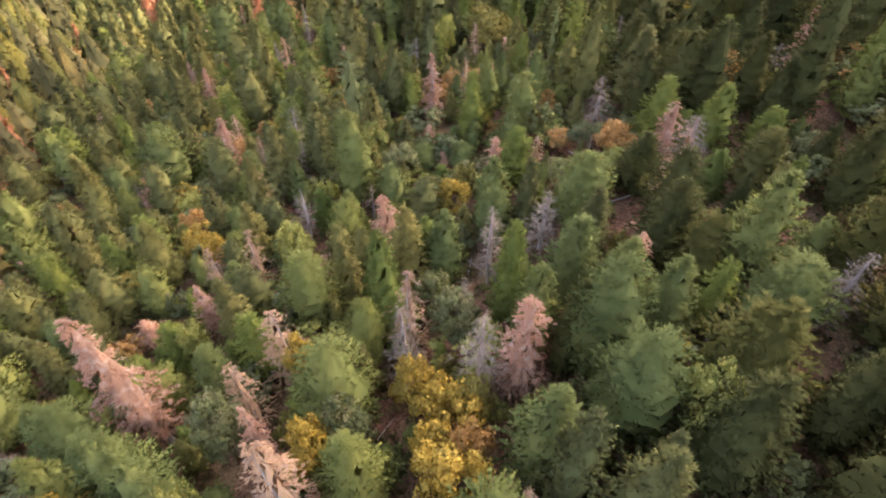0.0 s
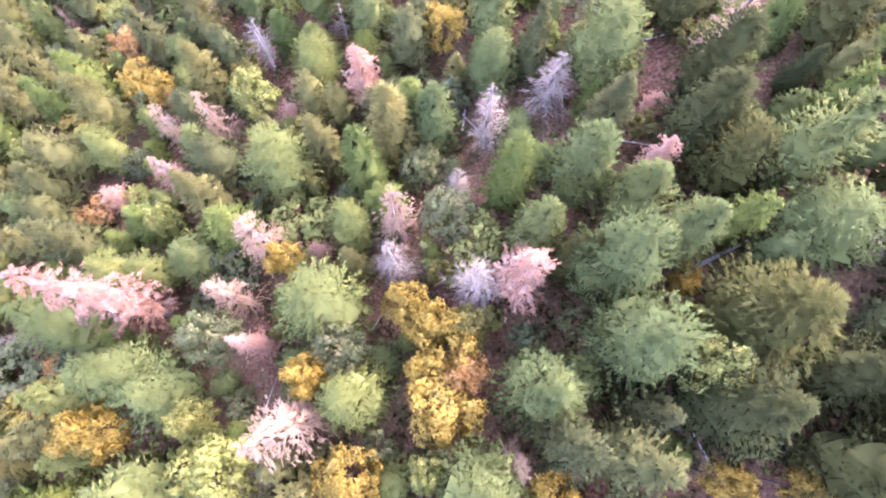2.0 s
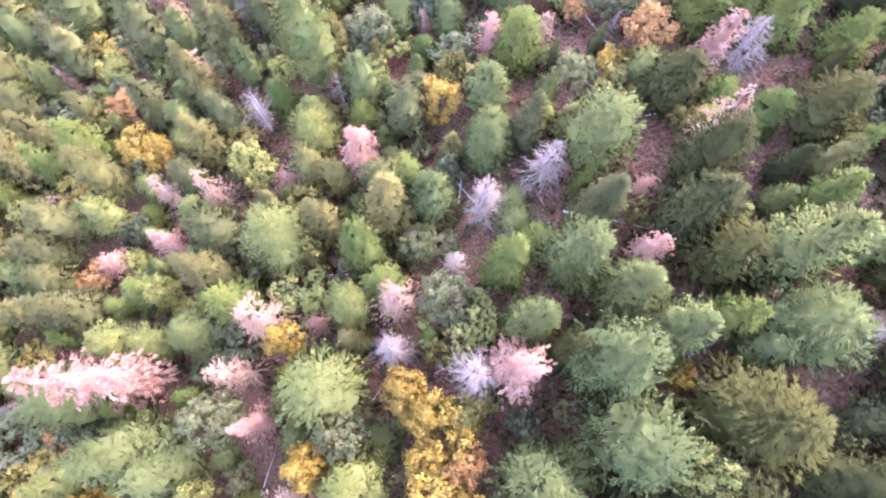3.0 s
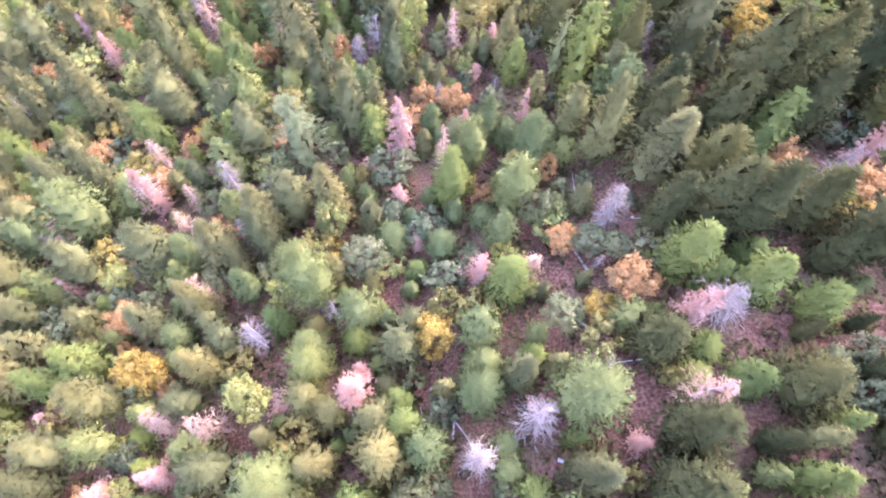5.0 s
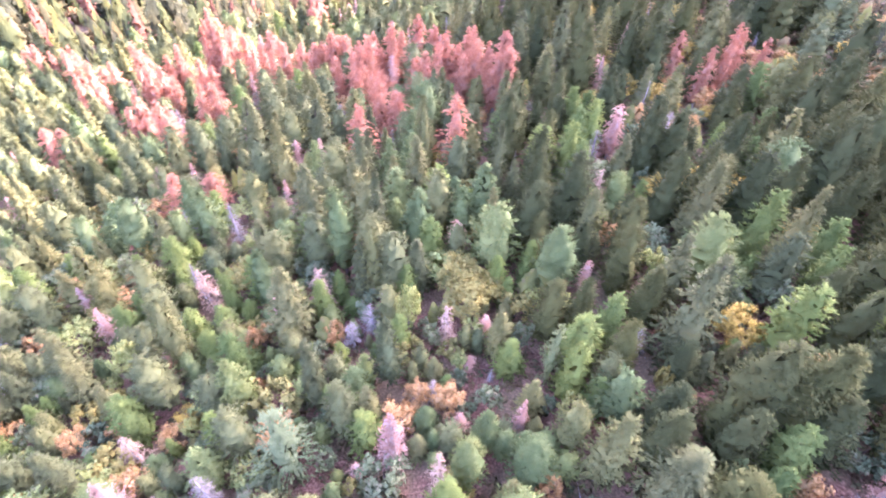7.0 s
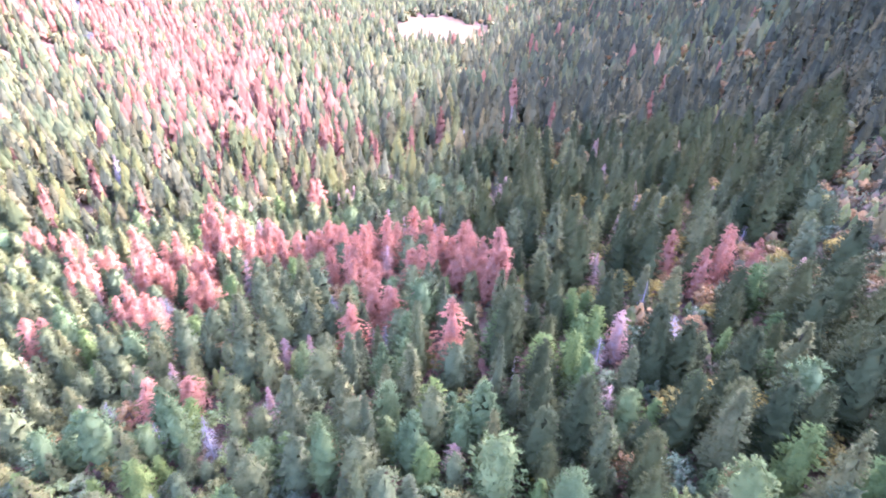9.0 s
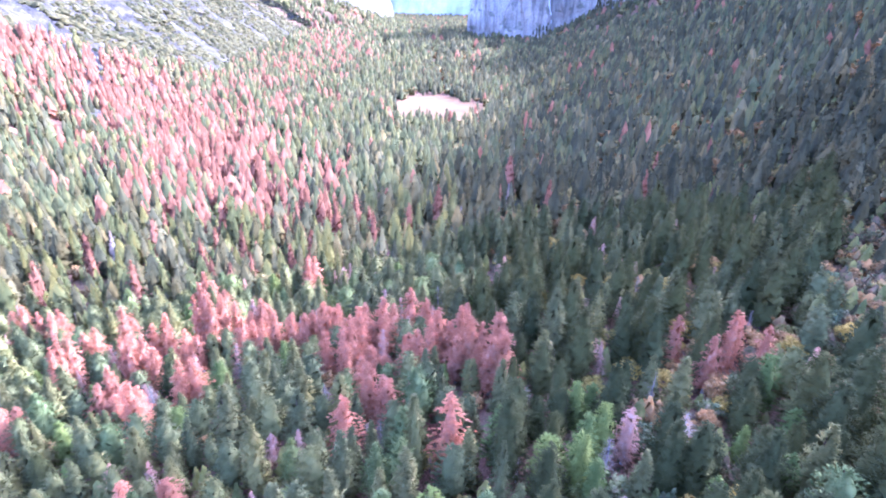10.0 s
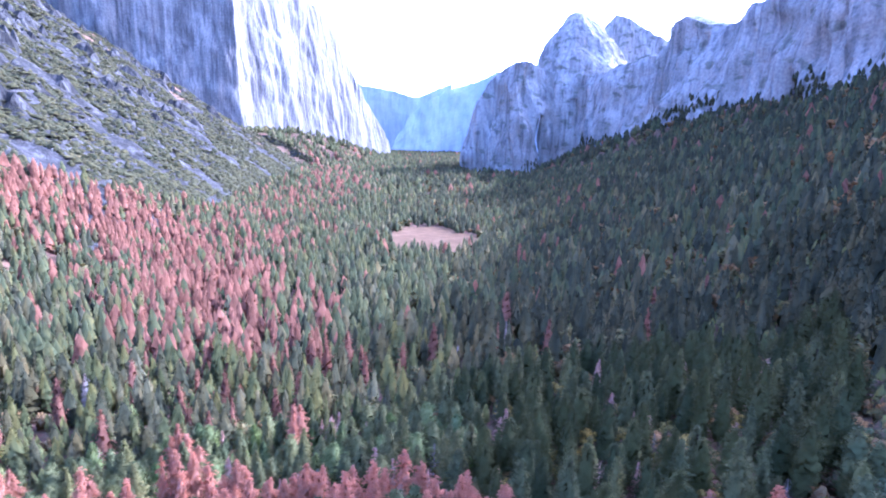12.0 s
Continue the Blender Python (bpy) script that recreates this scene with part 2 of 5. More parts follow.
def graded(parts):
    return np.concatenate([np.arange(a, b, s, dtype=float) for a, b, s in parts])


gx = graded([(-4900, -1600, 110), (-1600, -420, 20), (-420, -120, 10), (-120, 140, 4), (140, 420, 10), (420, 1200, 26), (1200, 4901, 110)])
gy = graded([(-2400, -60, 90), (-60, 260, 4), (260, 620, 9), (620, 2500, 20), (2500, 4921, 60)])
GX, GY = np.meshgrid(gx, gy)
GZ = ground(GX, GY)
rng = np.random.default_rng(7)
near_bump = np.exp(-np.maximum(np.hypot(GX, GY - 100) - 150, 0) / 80)
GZ = GZ + rng.normal(0, 0.22, GZ.shape) * near_bump
soil = mesh_object("ground", np.stack([GX, GY, GZ], -1).reshape(-1, 3), grid_faces(len(gy), len(gx)), LITTER, None, True)
tagged(soil, "reddish brown forest floor covered in needle litter", "ground", kind="structure")

# scree on the valley side: a second sheet a hand's width over the soil
sx, sy = np.meshgrid(np.arange(-1700, -395, 11.0), np.arange(900, 2860, 11.0))
rough = np.array([noise.fractal(Vector((a * 0.012, b * 0.012, 0)), 0.6, 2.1, 5) for a, b in zip(sx.ravel(), sy.ravel())]).reshape(sx.shape)
crags = (9 * ease(0.4, 0.47, rough) + 11 * ease(0.55, 0.61, rough) + 8 * ease(0.72, 0.77, rough)) * ease(120, 260, talus_rise(sx, sy))
sz = ground(sx, sy) + 2.6 + np.clip(rough, -0.6, 1) * 2.0 + crags - 14 * ease(14, -10, talus_rise(sx, sy))
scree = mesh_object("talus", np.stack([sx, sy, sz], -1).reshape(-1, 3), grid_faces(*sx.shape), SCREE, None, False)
tagged(scree, "grey granite scree slope with pale boulder chutes", "scree", kind="structure")

# the dry meadow on the valley floor
ma = np.linspace(0, 2 * math.pi, 72, endpoint=False)
mr = 1 + 0.09 * np.sin(3 * ma + 1) + 0.06 * np.sin(5 * ma + 2) + 0.05 * np.sin(9 * ma)
rings = np.linspace(0.02, 1, 14)
mx = 70 + np.outer(rings, 92 * mr * np.cos(ma))
my = 1095 + np.outer(rings, 165 * mr * np.sin(ma))
mv = np.stack([mx, my, ground(mx, my) + 0.35], -1)
mv = np.concatenate([mv, mv[:, :1]], 1)
meadow = mesh_object("meadow", mv.reshape(-1, 3), grid_faces(14, 73), MEADOW, None, True)
tagged(meadow, "pale tan dry grass meadow in the valley", "meadow", kind="structure")


def in_meadow(x, y, grow=1.0):
    return ((x - 70) / (92 * grow)) ** 2 + ((y - 1095) / (165 * grow)) ** 2 < 0.92 + 0.3 * np.sin(x * 0.11) * np.sin(x * 0.047 + y * 0.02)


# ---- cliffs ----
def cliff(name, points, label, material, step, rows, relief, seed, lean=0.12, depth=500.0, flute=0.011, lumps=1.3, blocky=0.25, ledges=0.22, cleft=None):
    """A rock wall lofted from points (x, y, foot, top), with buttresses, ledges and a back that falls away behind the rim."""
    p = np.array(points, float)
    run = np.concatenate([[0], np.cumsum(np.hypot(*np.diff(p[:, :2], axis=0).T))])
    n = max(8, int(run[-1] / step))
    s = np.linspace(0, run[-1], n)
    x, y, zb, zt = (np.interp(s, run, p[:, k]) for k in range(4))
    tx, ty = np.gradient(x, s), np.gradient(y, s)
    for _ in range(3):
        tx, ty = (np.convolve(np.pad(v, 4, "edge"), np.ones(9) / 9, "valid") for v in (tx, ty))
    ln = np.hypot(tx, ty)
    nx, ny = ty / ln, -tx / ln
    v = np.linspace(0, 1, rows)
    verts = np.zeros((rows + 4, n, 3))
    for i in range(n):
        crag = noise.fractal(Vector((s[i] * 0.02, seed, 3)), 0.7, 2.0, 4)
        for j in range(rows):
            z = zb[i] - 75 + (zt[i] + 8 * crag - zb[i] + 75) * v[j]
            w = s[i] + 0.16 * z + 22 * noise.noise(Vector((s[i] * 0.004, z * 0.006, seed + 2)))
            a = noise.fractal(Vector((w * flute, z * flute * 0.09, seed)), 0.8, 2.1, 5)
            b = 1 - 2.6 * abs(noise.noise(Vector((w * flute * 2.6, z * flute * 0.2, seed + 9))))
            f = noise.fractal(Vector((w * 0.045, z * 0.007, seed + 6)), 0.7, 2.1, 4)
            c = noise.fractal(Vector((s[i] * 0.0045, z * 0.0022, seed + 4)), 0.8, 2.2, 3)
            slab = noise.noise(Vector(((s[i] - 0.8 * z) * 0.006, (z + 0.45 * s[i]) * 0.016, seed + 12)))
            ledge = math.floor(slab * 5) / 5
            out = relief * (0.3 * a + blocky * b + 0.13 * f + ledges * ledge + lumps * c) - lean * (z - zb[i]) - (v[j] ** 4) * relief * 0.8
            if cleft:
                out -= cleft[2] * math.exp(-((x[i] - cleft[0]) / cleft[1]) ** 2) * min(1, max(0, (cleft[3] - z) / 30))
            verts[j, i] = x[i] + nx[i] * out, y[i] + ny[i] * out, z
    for k, (back, drop) in enumerate(((0.06, -0.01), (0.2, 0.02), (0.5, 0.15), (1.0, 0.9))):
        run_in = depth * np.clip(s / 700, 0.03, 1) * back
        verts[rows + k, :, 0] = verts[rows - 1, :, 0] - nx * run_in
        verts[rows + k, :, 1] = verts[rows - 1, :, 1] - ny * run_in
        verts[rows + k, :, 2] = verts[rows - 1, :, 2] - (verts[rows - 1, :, 2] + 80) * drop
    ob = mesh_object(name, verts.reshape(-1, 3), grid_faces(rows + 4, n), material, None, False)
    tagged(ob, label, "cliff", kind="structure")
    return verts[:rows]


cliff("cliff_north", [(-2300, 2700, 600, 1000), (-1700, 2800, 500, 960), (-1216, 2910, 300, 940), (-1000, 2960, 215, 930), (-775, 3010, 150, 930),
                      (-640, 3220, 95, 930), (-520, 3410, 55, 900), (-400, 3600, 30, 880), (-330, 3730, 30, 760), (-250, 3880, 30, 560),
                      (-190, 4000, 25, 400), (-100, 4150, 10, 240), (-20, 4300, 0, 60)],
      "towering pale granite wall with vertical dark streaks", GRANITE, 9, 84, 24, 11.3, 0.08, 600, 0.006, 1.2, 0.16, 0.2)
south_face = cliff("cliff_south", [(318, 2735, -60, 110), (357, 2715, -60, 270), (410, 2690, -60, 400), (461, 2672, -60, 464), (560, 2600, -50, 475), (640, 2640, -40, 470),
                      (700, 2680, -30, 455), (768, 2650, 0, 430), (837, 2575, 20, 425), (895, 2470, 50, 430), (960, 2295, 95, 470),
                      (952, 2150, 120, 535), (950, 2010, 150, 548), (948, 1880, 175, 492), (946, 1690, 195, 508), (940, 1510, 205, 492),
                      # below y = 1110 the rim is unseen; its heights shape the cast shadow
                      (935, 1280, 215, 600), (938, 1180, 218, 672), (935, 1110, 220, 688), (935, 1044, 220, 722), (933, 960, 222, 742), (930, 905, 224, 770), (930, 882, 225, 796), (930, 845, 228, 814), (930, 827, 230, 834), (930, 808, 232, 876), (930, 785, 234, 915), (930, 737, 236, 955), (930, 660, 240, 975), (960, 300, 260, 975), (1000, -300, 280, 975)],
      "blue-grey granite cliffs in shade above the forest", GRANITE_SOUTH, 9, 76, 40, 4.7, 0.1, 700, 0.009, 2.0, 0.22, 0.22, (668, 16, 46, 245))
cliff("peak_behind", [(1113, 3520, 200, 632), (1171, 3450, 200, 794), (1242, 3366, 200, 869), (1357, 3311, 200, 835), (1479, 3265, 200, 759), (1624, 3218, 200, 678)],
      "dark granite summit behind the shaded cliffs", GRANITE_SOUTH, 14, 40, 30, 2.2, 0.15, 300)
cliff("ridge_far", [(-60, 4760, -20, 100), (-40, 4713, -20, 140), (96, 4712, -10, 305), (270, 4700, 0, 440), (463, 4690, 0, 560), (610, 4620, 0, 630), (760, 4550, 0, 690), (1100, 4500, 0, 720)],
      "distant hazy blue forested ridge", HAZED_ROCK, 24, 26, 30, 5.9, 0.5, 120)
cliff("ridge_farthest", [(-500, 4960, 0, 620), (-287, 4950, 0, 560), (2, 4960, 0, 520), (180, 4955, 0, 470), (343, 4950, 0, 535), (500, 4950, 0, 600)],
      "most distant pale hazy ridge closing the valley", HAZED_ROCK, 30, 18, 20, 8.1, 0.2, 30)


# ---- the summit that catches the sun above the shaded wall ----
ring_n, ring_m = 60, 26
sv = []
for j in range(ring_m):
    k = j / (ring_m - 1)
    for i in range(ring_n + 1):
        th = 2 * math.pi * i / ring_n
        d = Vector((math.cos(th), math.sin(th), 0))
        wob = noise.fractal(Vector((d.x * 1.6, d.y * 1.6, k * 2.2 + 5)), 0.8, 2.1, 5)
        rad = 300 * k ** 0.85 * (1 + 0.2 * wob) + 22
        crag = 26 * noise.fractal(Vector((d.x * k * 6, d.y * k * 6, 9)), 0.8, 2.2, 4) * min(1, 3 * k)
        sv.append((893 + 75 * k + rad * d.x, 2872 - 12 * k + 0.7 * rad * d.y, 742 - 420 * k ** 1.2 + crag))
tagged(mesh_object("summit", np.array(sv), grid_faces(ring_m, ring_n + 1), GRANITE_SOUTH, None, False), "sunlit granite summit above the shaded cliffs", "cliff", kind="structure")


# ---- the thin fall in its dark cleft ----
fu = np.linspace(0, 1, 24)
fz = 240 - 235 * fu
flat_face = south_face.reshape(-1, 3)
flat_face = flat_face[np.abs(flat_face[:, 0] - 668) < 14]
fall_y = np.array([flat_face[np.argmin(np.abs(flat_face[:, 2] - z)), 1] for z in fz]) - 5
fall_y = np.convolve(np.pad(fall_y, 2, "edge"), np.ones(5) / 5, "valid")
fx = 668 + 2.5 * np.sin(fu * 9)
fw = 2.0 + 3.0 * fu
fall = np.stack([np.stack([fx - fw, fall_y, fz], -1), np.stack([fx, fall_y - 2, fz], -1), np.stack([fx + fw, fall_y, fz], -1)], 1)
water_mat, wnodes, wlinks, wbsdf = fresh("white_water")
wlinks.new(ramp(wnodes, wlinks, noise_node(wnodes, wlinks, 0.2, 5.0, (1, 1, 0.1)), [(0.3, (0.5, 0.52, 0.55)), (0.7, (0.75, 0.77, 0.8))]), wbsdf.inputs["Base Color"])
tagged(mesh_object("waterfall", fall.reshape(-1, 3), grid_faces(24, 3), water_mat, None, True), "thin white waterfall down the shaded cliff", "waterfall", kind="structure")


# ---- tree meshes ----
def unit(v):
    return v / np.maximum(np.linalg.norm(v, axis=-1, keepdims=True), 1e-9)


def cone_shape(u):
    return (1 - u) ** 0.8 * (0.7 + 0.3 * np.minimum(1, u / 0.12))


def round_shape(u):
    return np.sqrt(np.clip(1 - (1.02 * u) ** 2.6, 0.004, 1)) * (0.55 + 0.45 * np.minimum(1, u / 0.3))


def column_shape(u):
    return np.clip(1 - u, 0.02, 1) ** 0.5 * (0.7 + 0.3 * np.minimum(1, u / 0.2))


def spire_shape(u):
    return np.clip(1 - u ** 1.5, 0.02, 1) ** 0.85 * (0.6 + 0.4 * np.minimum(1, u / 0.25))


def blades(base, way, side, length, width):
    """Pointed triangles: arrays of vertices (n, 3, 3)."""
    length, width = np.asarray(length)[..., None], np.asarray(width)[..., None]
    return np.stack([base - side * width * 0.5, base + side * width * 0.5, base + way * length], -2).reshape(-1, 3, 3)


def core(h, r, low, shape, share, levels=14, sides=11, tiers=0.12, jitter=0.2):
    """The dense body of a crown: bough-sized swellings in rough tiers, closed by a tip, as triangles."""
    g = np.random.default_rng(int(h * 10 + r * 100 + levels + share * 1000))
    u = np.linspace(0, 0.94, levels)
    a = np.linspace(0, 2 * math.pi, sides, endpoint=False)
    rad = r * share * np.outer(shape(u), np.ones(sides)) * g.uniform(1 - jitter, 1 + jitter, (levels, sides))
    rad *= (1 + tiers * (-1.0) ** np.arange(levels))[:, None] * (1 + jitter * 0.8 * np.sin(2 * a[None, :] + 6 * u[:, None] + g.uniform(0, 6)))
    lift = g.uniform(-0.4, 0.4, (levels, sides)) * (h - low) / levels
    turn = a[None, :] + (np.arange(levels) % 2)[:, None] * math.pi / sides
    ring = np.stack([rad * np.cos(turn), rad * np.sin(turn), (low + (h - low) * u)[:, None] + lift], -1)
    tip = np.array([0, 0, h])
    out = []
    for i in range(levels - 1):
        for k in range(sides):
            p, q, t, w = ring[i, k], ring[i, (k + 1) % sides], ring[i + 1, (k + 1) % sides], ring[i + 1, k]
            out += [(p, q, t), (p, t, w)]
    out += [(ring[-1, k], ring[-1, (k + 1) % sides], tip) for k in range(sides)]
    return np.array(out)


def conifer_crown(rng, h, r, low, whorls, arms, tufts, needles, shape, droop, size, ragged=0.25, thin=0.3, rise=0.25, inside=0.6, bush=0.5):
    """Whorls of branches; each carries tufts, and each tuft is a spray of pointed needle blades."""
    u = np.repeat(np.linspace(0, 0.985, whorls), arms) + rng.uniform(-0.5, 0.5, whorls * arms) / whorls
    u = np.clip(u, 0, 0.99)
    n = len(u)
    a = rng.uniform(0, 2 * math.pi, n)
    lobes = 1 + ragged * np.sin(2 * a + 5 * u + rng.uniform(0, 6)) * 0.6
    reach = (r * shape(u) * lobes * rng.uniform(1 - ragged, 1 + ragged * 0.5, n) + 0.15)[:, None]
    s = (np.linspace(0.45, 0.97, tufts) if tufts > 1 else np.array([0.78]))[None, :] + rng.uniform(-0.08, 0.08, (n, tufts))
    out = np.stack([np.cos(a), np.sin(a), np.zeros_like(a)], -1)[:, None, :]
    across = np.stack([-np.sin(a), np.cos(a), np.zeros_like(a)], -1)[:, None, :]
    pos = out * (reach * s)[..., None] + across * (rng.normal(0, 0.12, s.shape) * reach)[..., None]
    pos[..., 2] = (low + (h - low) * u)[:, None] + reach * (rise * s - droop * s * s)
    tangent = out + np.array([0, 0, 1.0]) * (rise - 2 * droop * s)[..., None]
    full = (n, tufts, needles, 3)
    way = unit(unit(tangent)[:, :, None, :] + rng.normal(0, bush, full) + np.array([0, 0, 0.6 if droop < 0.45 else 0.15]))
    side = unit(np.cross(way, rng.normal(0, 1, full)))
    k = size * rng.uniform(0.6, 1.3, full[:3]) * (0.6 + 0.4 * (1 - u))[:, None, None]
    base = np.broadcast_to(pos[:, :, None, :], full) - way * (k * 0.3)[..., None]
    leaf = blades(base, way, side, k, k * thin)
    return np.concatenate([leaf, core(h * 0.97, r, low, shape, inside)]) if inside else leaf


def twigs(rng, h, r, low, whorls, arms, shape, droop, width, side_twigs=3, rise=0.2):
    u = np.clip(np.repeat(np.linspace(0, 0.97, whorls), arms) + rng.uniform(-0.5, 0.5, whorls * arms) / whorls, 0, 0.98)
    a = rng.uniform(0, 2 * math.pi, len(u))
    reach = r * shape(u) * rng.uniform(0.45, 1.15, len(u)) + 0.2
    z = low + (h - low) * u
    base = np.stack([np.zeros_like(a), np.zeros_like(a), z], -1)
    way = unit(np.stack([np.cos(a), np.sin(a), rise - droop * rng.uniform(0.5, 1.4, len(u))], -1))
    side = unit(np.cross(way, np.array([0, 0, 1.0])))
    up = unit(np.cross(way, side))
    w = np.maximum(width * (1.2 - u), 0.03)
    parts = [blades(base, way, side, reach, w * 1.4), blades(base, way, up, reach, w * 1.4)]
    for k in range(side_twigs):
        f = rng.uniform(0.3, 0.95, len(u))
        b = base + way * (reach * f)[:, None]
        w2 = unit(way + side * rng.choice([-1, 1], len(u))[:, None] * rng.uniform(0.4, 1.0, len(u))[:, None] + up * rng.normal(0, 0.35, len(u))[:, None] - np.array([0, 0, 0.5]) * droop)
        parts.append(blades(b, w2, unit(np.cross(w2, up)), reach * rng.uniform(0.25, 0.5, len(u)), w * 0.8))
    return np.concatenate(parts)


def oak_crown(rng, h, r, low, clumps, leaves, size, tall=1.0):
    """A domed crown of separate leaf clumps with gaps between them: triangles, and the way each leaf faces."""
    cz = (low + h) / 2
    d = unit(rng.normal(0, 1, (clumps, 3)))
    d[:, 2] = np.abs(d[:, 2]) * 1.1 - 0.35
    d = unit(d)
    k = rng.uniform(0.3, 1.0, clumps)[:, None] ** 0.7
    centre = d * k * np.array([r, r, (h - low) / 2 * tall]) + np.array([0, 0, cz])
    cr = r * rng.uniform(0.13, 0.3, clumps)
    n = unit(rng.normal(0, 1, (clumps, leaves, 3)) + np.array([0, 0, 0.35]))
    pos = centre[:, None, :] + n * (cr[:, None] * rng.uniform(0.4, 1.25, (clumps, leaves)))[..., None]
    way = unit(np.cross(n, rng.normal(0, 1, n.shape)) + n * 0.35)
    side = unit(np.cross(way, n + rng.normal(0, 0.6, n.shape)))
    kk = size * rng.uniform(0.6, 1.4, (clumps, leaves))
    face = unit(n + 0.5 * d[:, None, :] + np.array([0, 0, 0.3]) + rng.normal(0, 0.3, n.shape))
    return blades(pos, way, side, kk, kk * 0.95), np.repeat(face.reshape(-1, 3), 3, 0)


def faces_of(k):
    """Triangles to vertices and faces; corners that meet become one, so that bodies shade softly."""
    flat = np.round(k.reshape(-1, 3), 4)
    verts, back = np.unique(flat, axis=0, return_inverse=True)
    return verts, back.reshape(-1, 3)


def outward(v, faces, normals):
    """Winds every triangle so that its front shows to the outside of the crown."""
    flat = np.cross(v[faces[:, 1]] - v[faces[:, 0]], v[faces[:, 2]] - v[faces[:, 0]])
    turn = (flat * normals[faces].sum(1)).sum(1) < 0
    return np.where(turn[:, None], faces[:, ::-1], faces)


def crown_mesh(crown, h, r, low=2.0, uneven=0.28, lift=0.25):
    """Vertices, faces and soft normals of a crown: needles take the light as the rounded mass that they make up."""
    if isinstance(crown, tuple):
        verts, normals = crown[0].reshape(-1, 3), crown[1]
        faces = np.arange(len(verts)).reshape(-1, 3)
    else:
        verts, faces = faces_of(crown)
        g = np.random.default_rng(len(verts))
        u = np.clip((verts[:, 2] - low) / (h - low), 0, 1)
        normals = unit(np.stack([verts[:, 0] / r, verts[:, 1] / r, lift + 0.6 * u], -1) + g.normal(0, uneven, verts.shape))
    return verts, outward(verts, faces, normals), normals


def trunk_arrays(rng, h, radius):
    """A tapered, slightly bent stem."""
    ring = np.linspace(0, 2 * math.pi, 7, endpoint=False)
    bend = rng.normal(0, 0.012 * h, 2)
    v = []
    for z, q in zip((-0.6, 0.5, 0.2 * h, 0.45 * h, 0.7 * h, 0.97 * h), (1.5, 1.0, 0.85, 0.6, 0.35, 0.06)):
        v.append(np.stack([bend[0] * math.sin(3 * z / h) + q * radius * np.cos(ring), bend[1] * math.sin(2.4 * z / h) + q * radius * np.sin(ring), np.full(7, z)], -1))
    f = [(i * 7 + j, i * 7 + (j + 1) % 7, i * 7 + 7 + (j + 1) % 7, i * 7 + 7 + j) for i in range(5) for j in range(7)]
    return np.concatenate(v), np.array(f)


PROTOS = {}


def limb_arrays(rng, a, z, reach, radius):
    """One tapered, rising limb from the stem."""
    ring = np.linspace(0, 2 * math.pi, 6, endpoint=False)
    way = np.array([math.cos(a), math.sin(a)])
    rows = [(0.0, z - 0.2, radius), (0.45 * reach, z + 0.35 * reach, radius * 0.7), (reach, z + reach * rng.uniform(0.8, 1.2), 0.04)]
    v = [np.stack([way[0] * d + q * np.cos(ring), way[1] * d + q * np.sin(ring), np.full(6, h)], -1) for d, h, q in rows]
    return np.concatenate(v), np.concatenate([grid_faces(2, 6) + 6 * k for k in range(2)] + [np.array([[6 * k + 5, 6 * k, 6 * k + 6, 6 * k + 11]]) for k in range(2)])


def prototype(kind, crown, leaf_material, stem, stem_material, height, radius, label, category, name, limbs=()):
    """A tree built once far below the ground plane's edge; copies share its meshes."""
    root = new(name)
    stem_ob = mesh_object("trunk", *stem, stem_material, root, True)
    for limb in limbs:
        mesh_object("limb", *limb, stem_material, stem_ob, True)
    verts, faces, normals = crown_mesh(crown, height, radius)
    mesh_object("crown", verts, faces, leaf_material, root, True, normals)
    tagged(root, label, category)
    PROTOS.setdefault(kind, []).append((root, height, radius))


for i in range(4):
    g = np.random.default_rng(100 + i)
    prototype("pine", conifer_crown(g, 27, 4.6, 4, 32, 9, 4, 11, (round_shape, column_shape, spire_shape, round_shape)[i], 0.25, 1.0, 0.2, 0.24, 0.5, 0.66, 0.4), PINE, trunk_arrays(g, 26, 0.42), BARK, 27, 4.6,
              "tall green pine with a full rounded needle crown", "pine tree", "pine_tree")
    prototype("fir", conifer_crown(g, 30, 4.4, 3, 34, 9, 4, 9, cone_shape, 0.4, 1.0, 0.24, 0.27, 0.25, 0.62, 0.4), FIR, trunk_arrays(g, 29.5, 0.45), BARK, 30, 4.4,
              "tall blue-green fir with a pointed conical crown", "fir tree", "fir_tree")
    prototype("cedar", conifer_crown(g, 22, 3.4, 2, 28, 9, 4, 9, column_shape, 0.4, 0.8, 0.3, 0.28, 0.4, 0.62, 0.4), CEDAR, trunk_arrays(g, 21.5, 0.38), BARK, 22, 3.4,
              "bright yellow-green cedar with dense drooping sprays", "cedar tree", "cedar_tree")
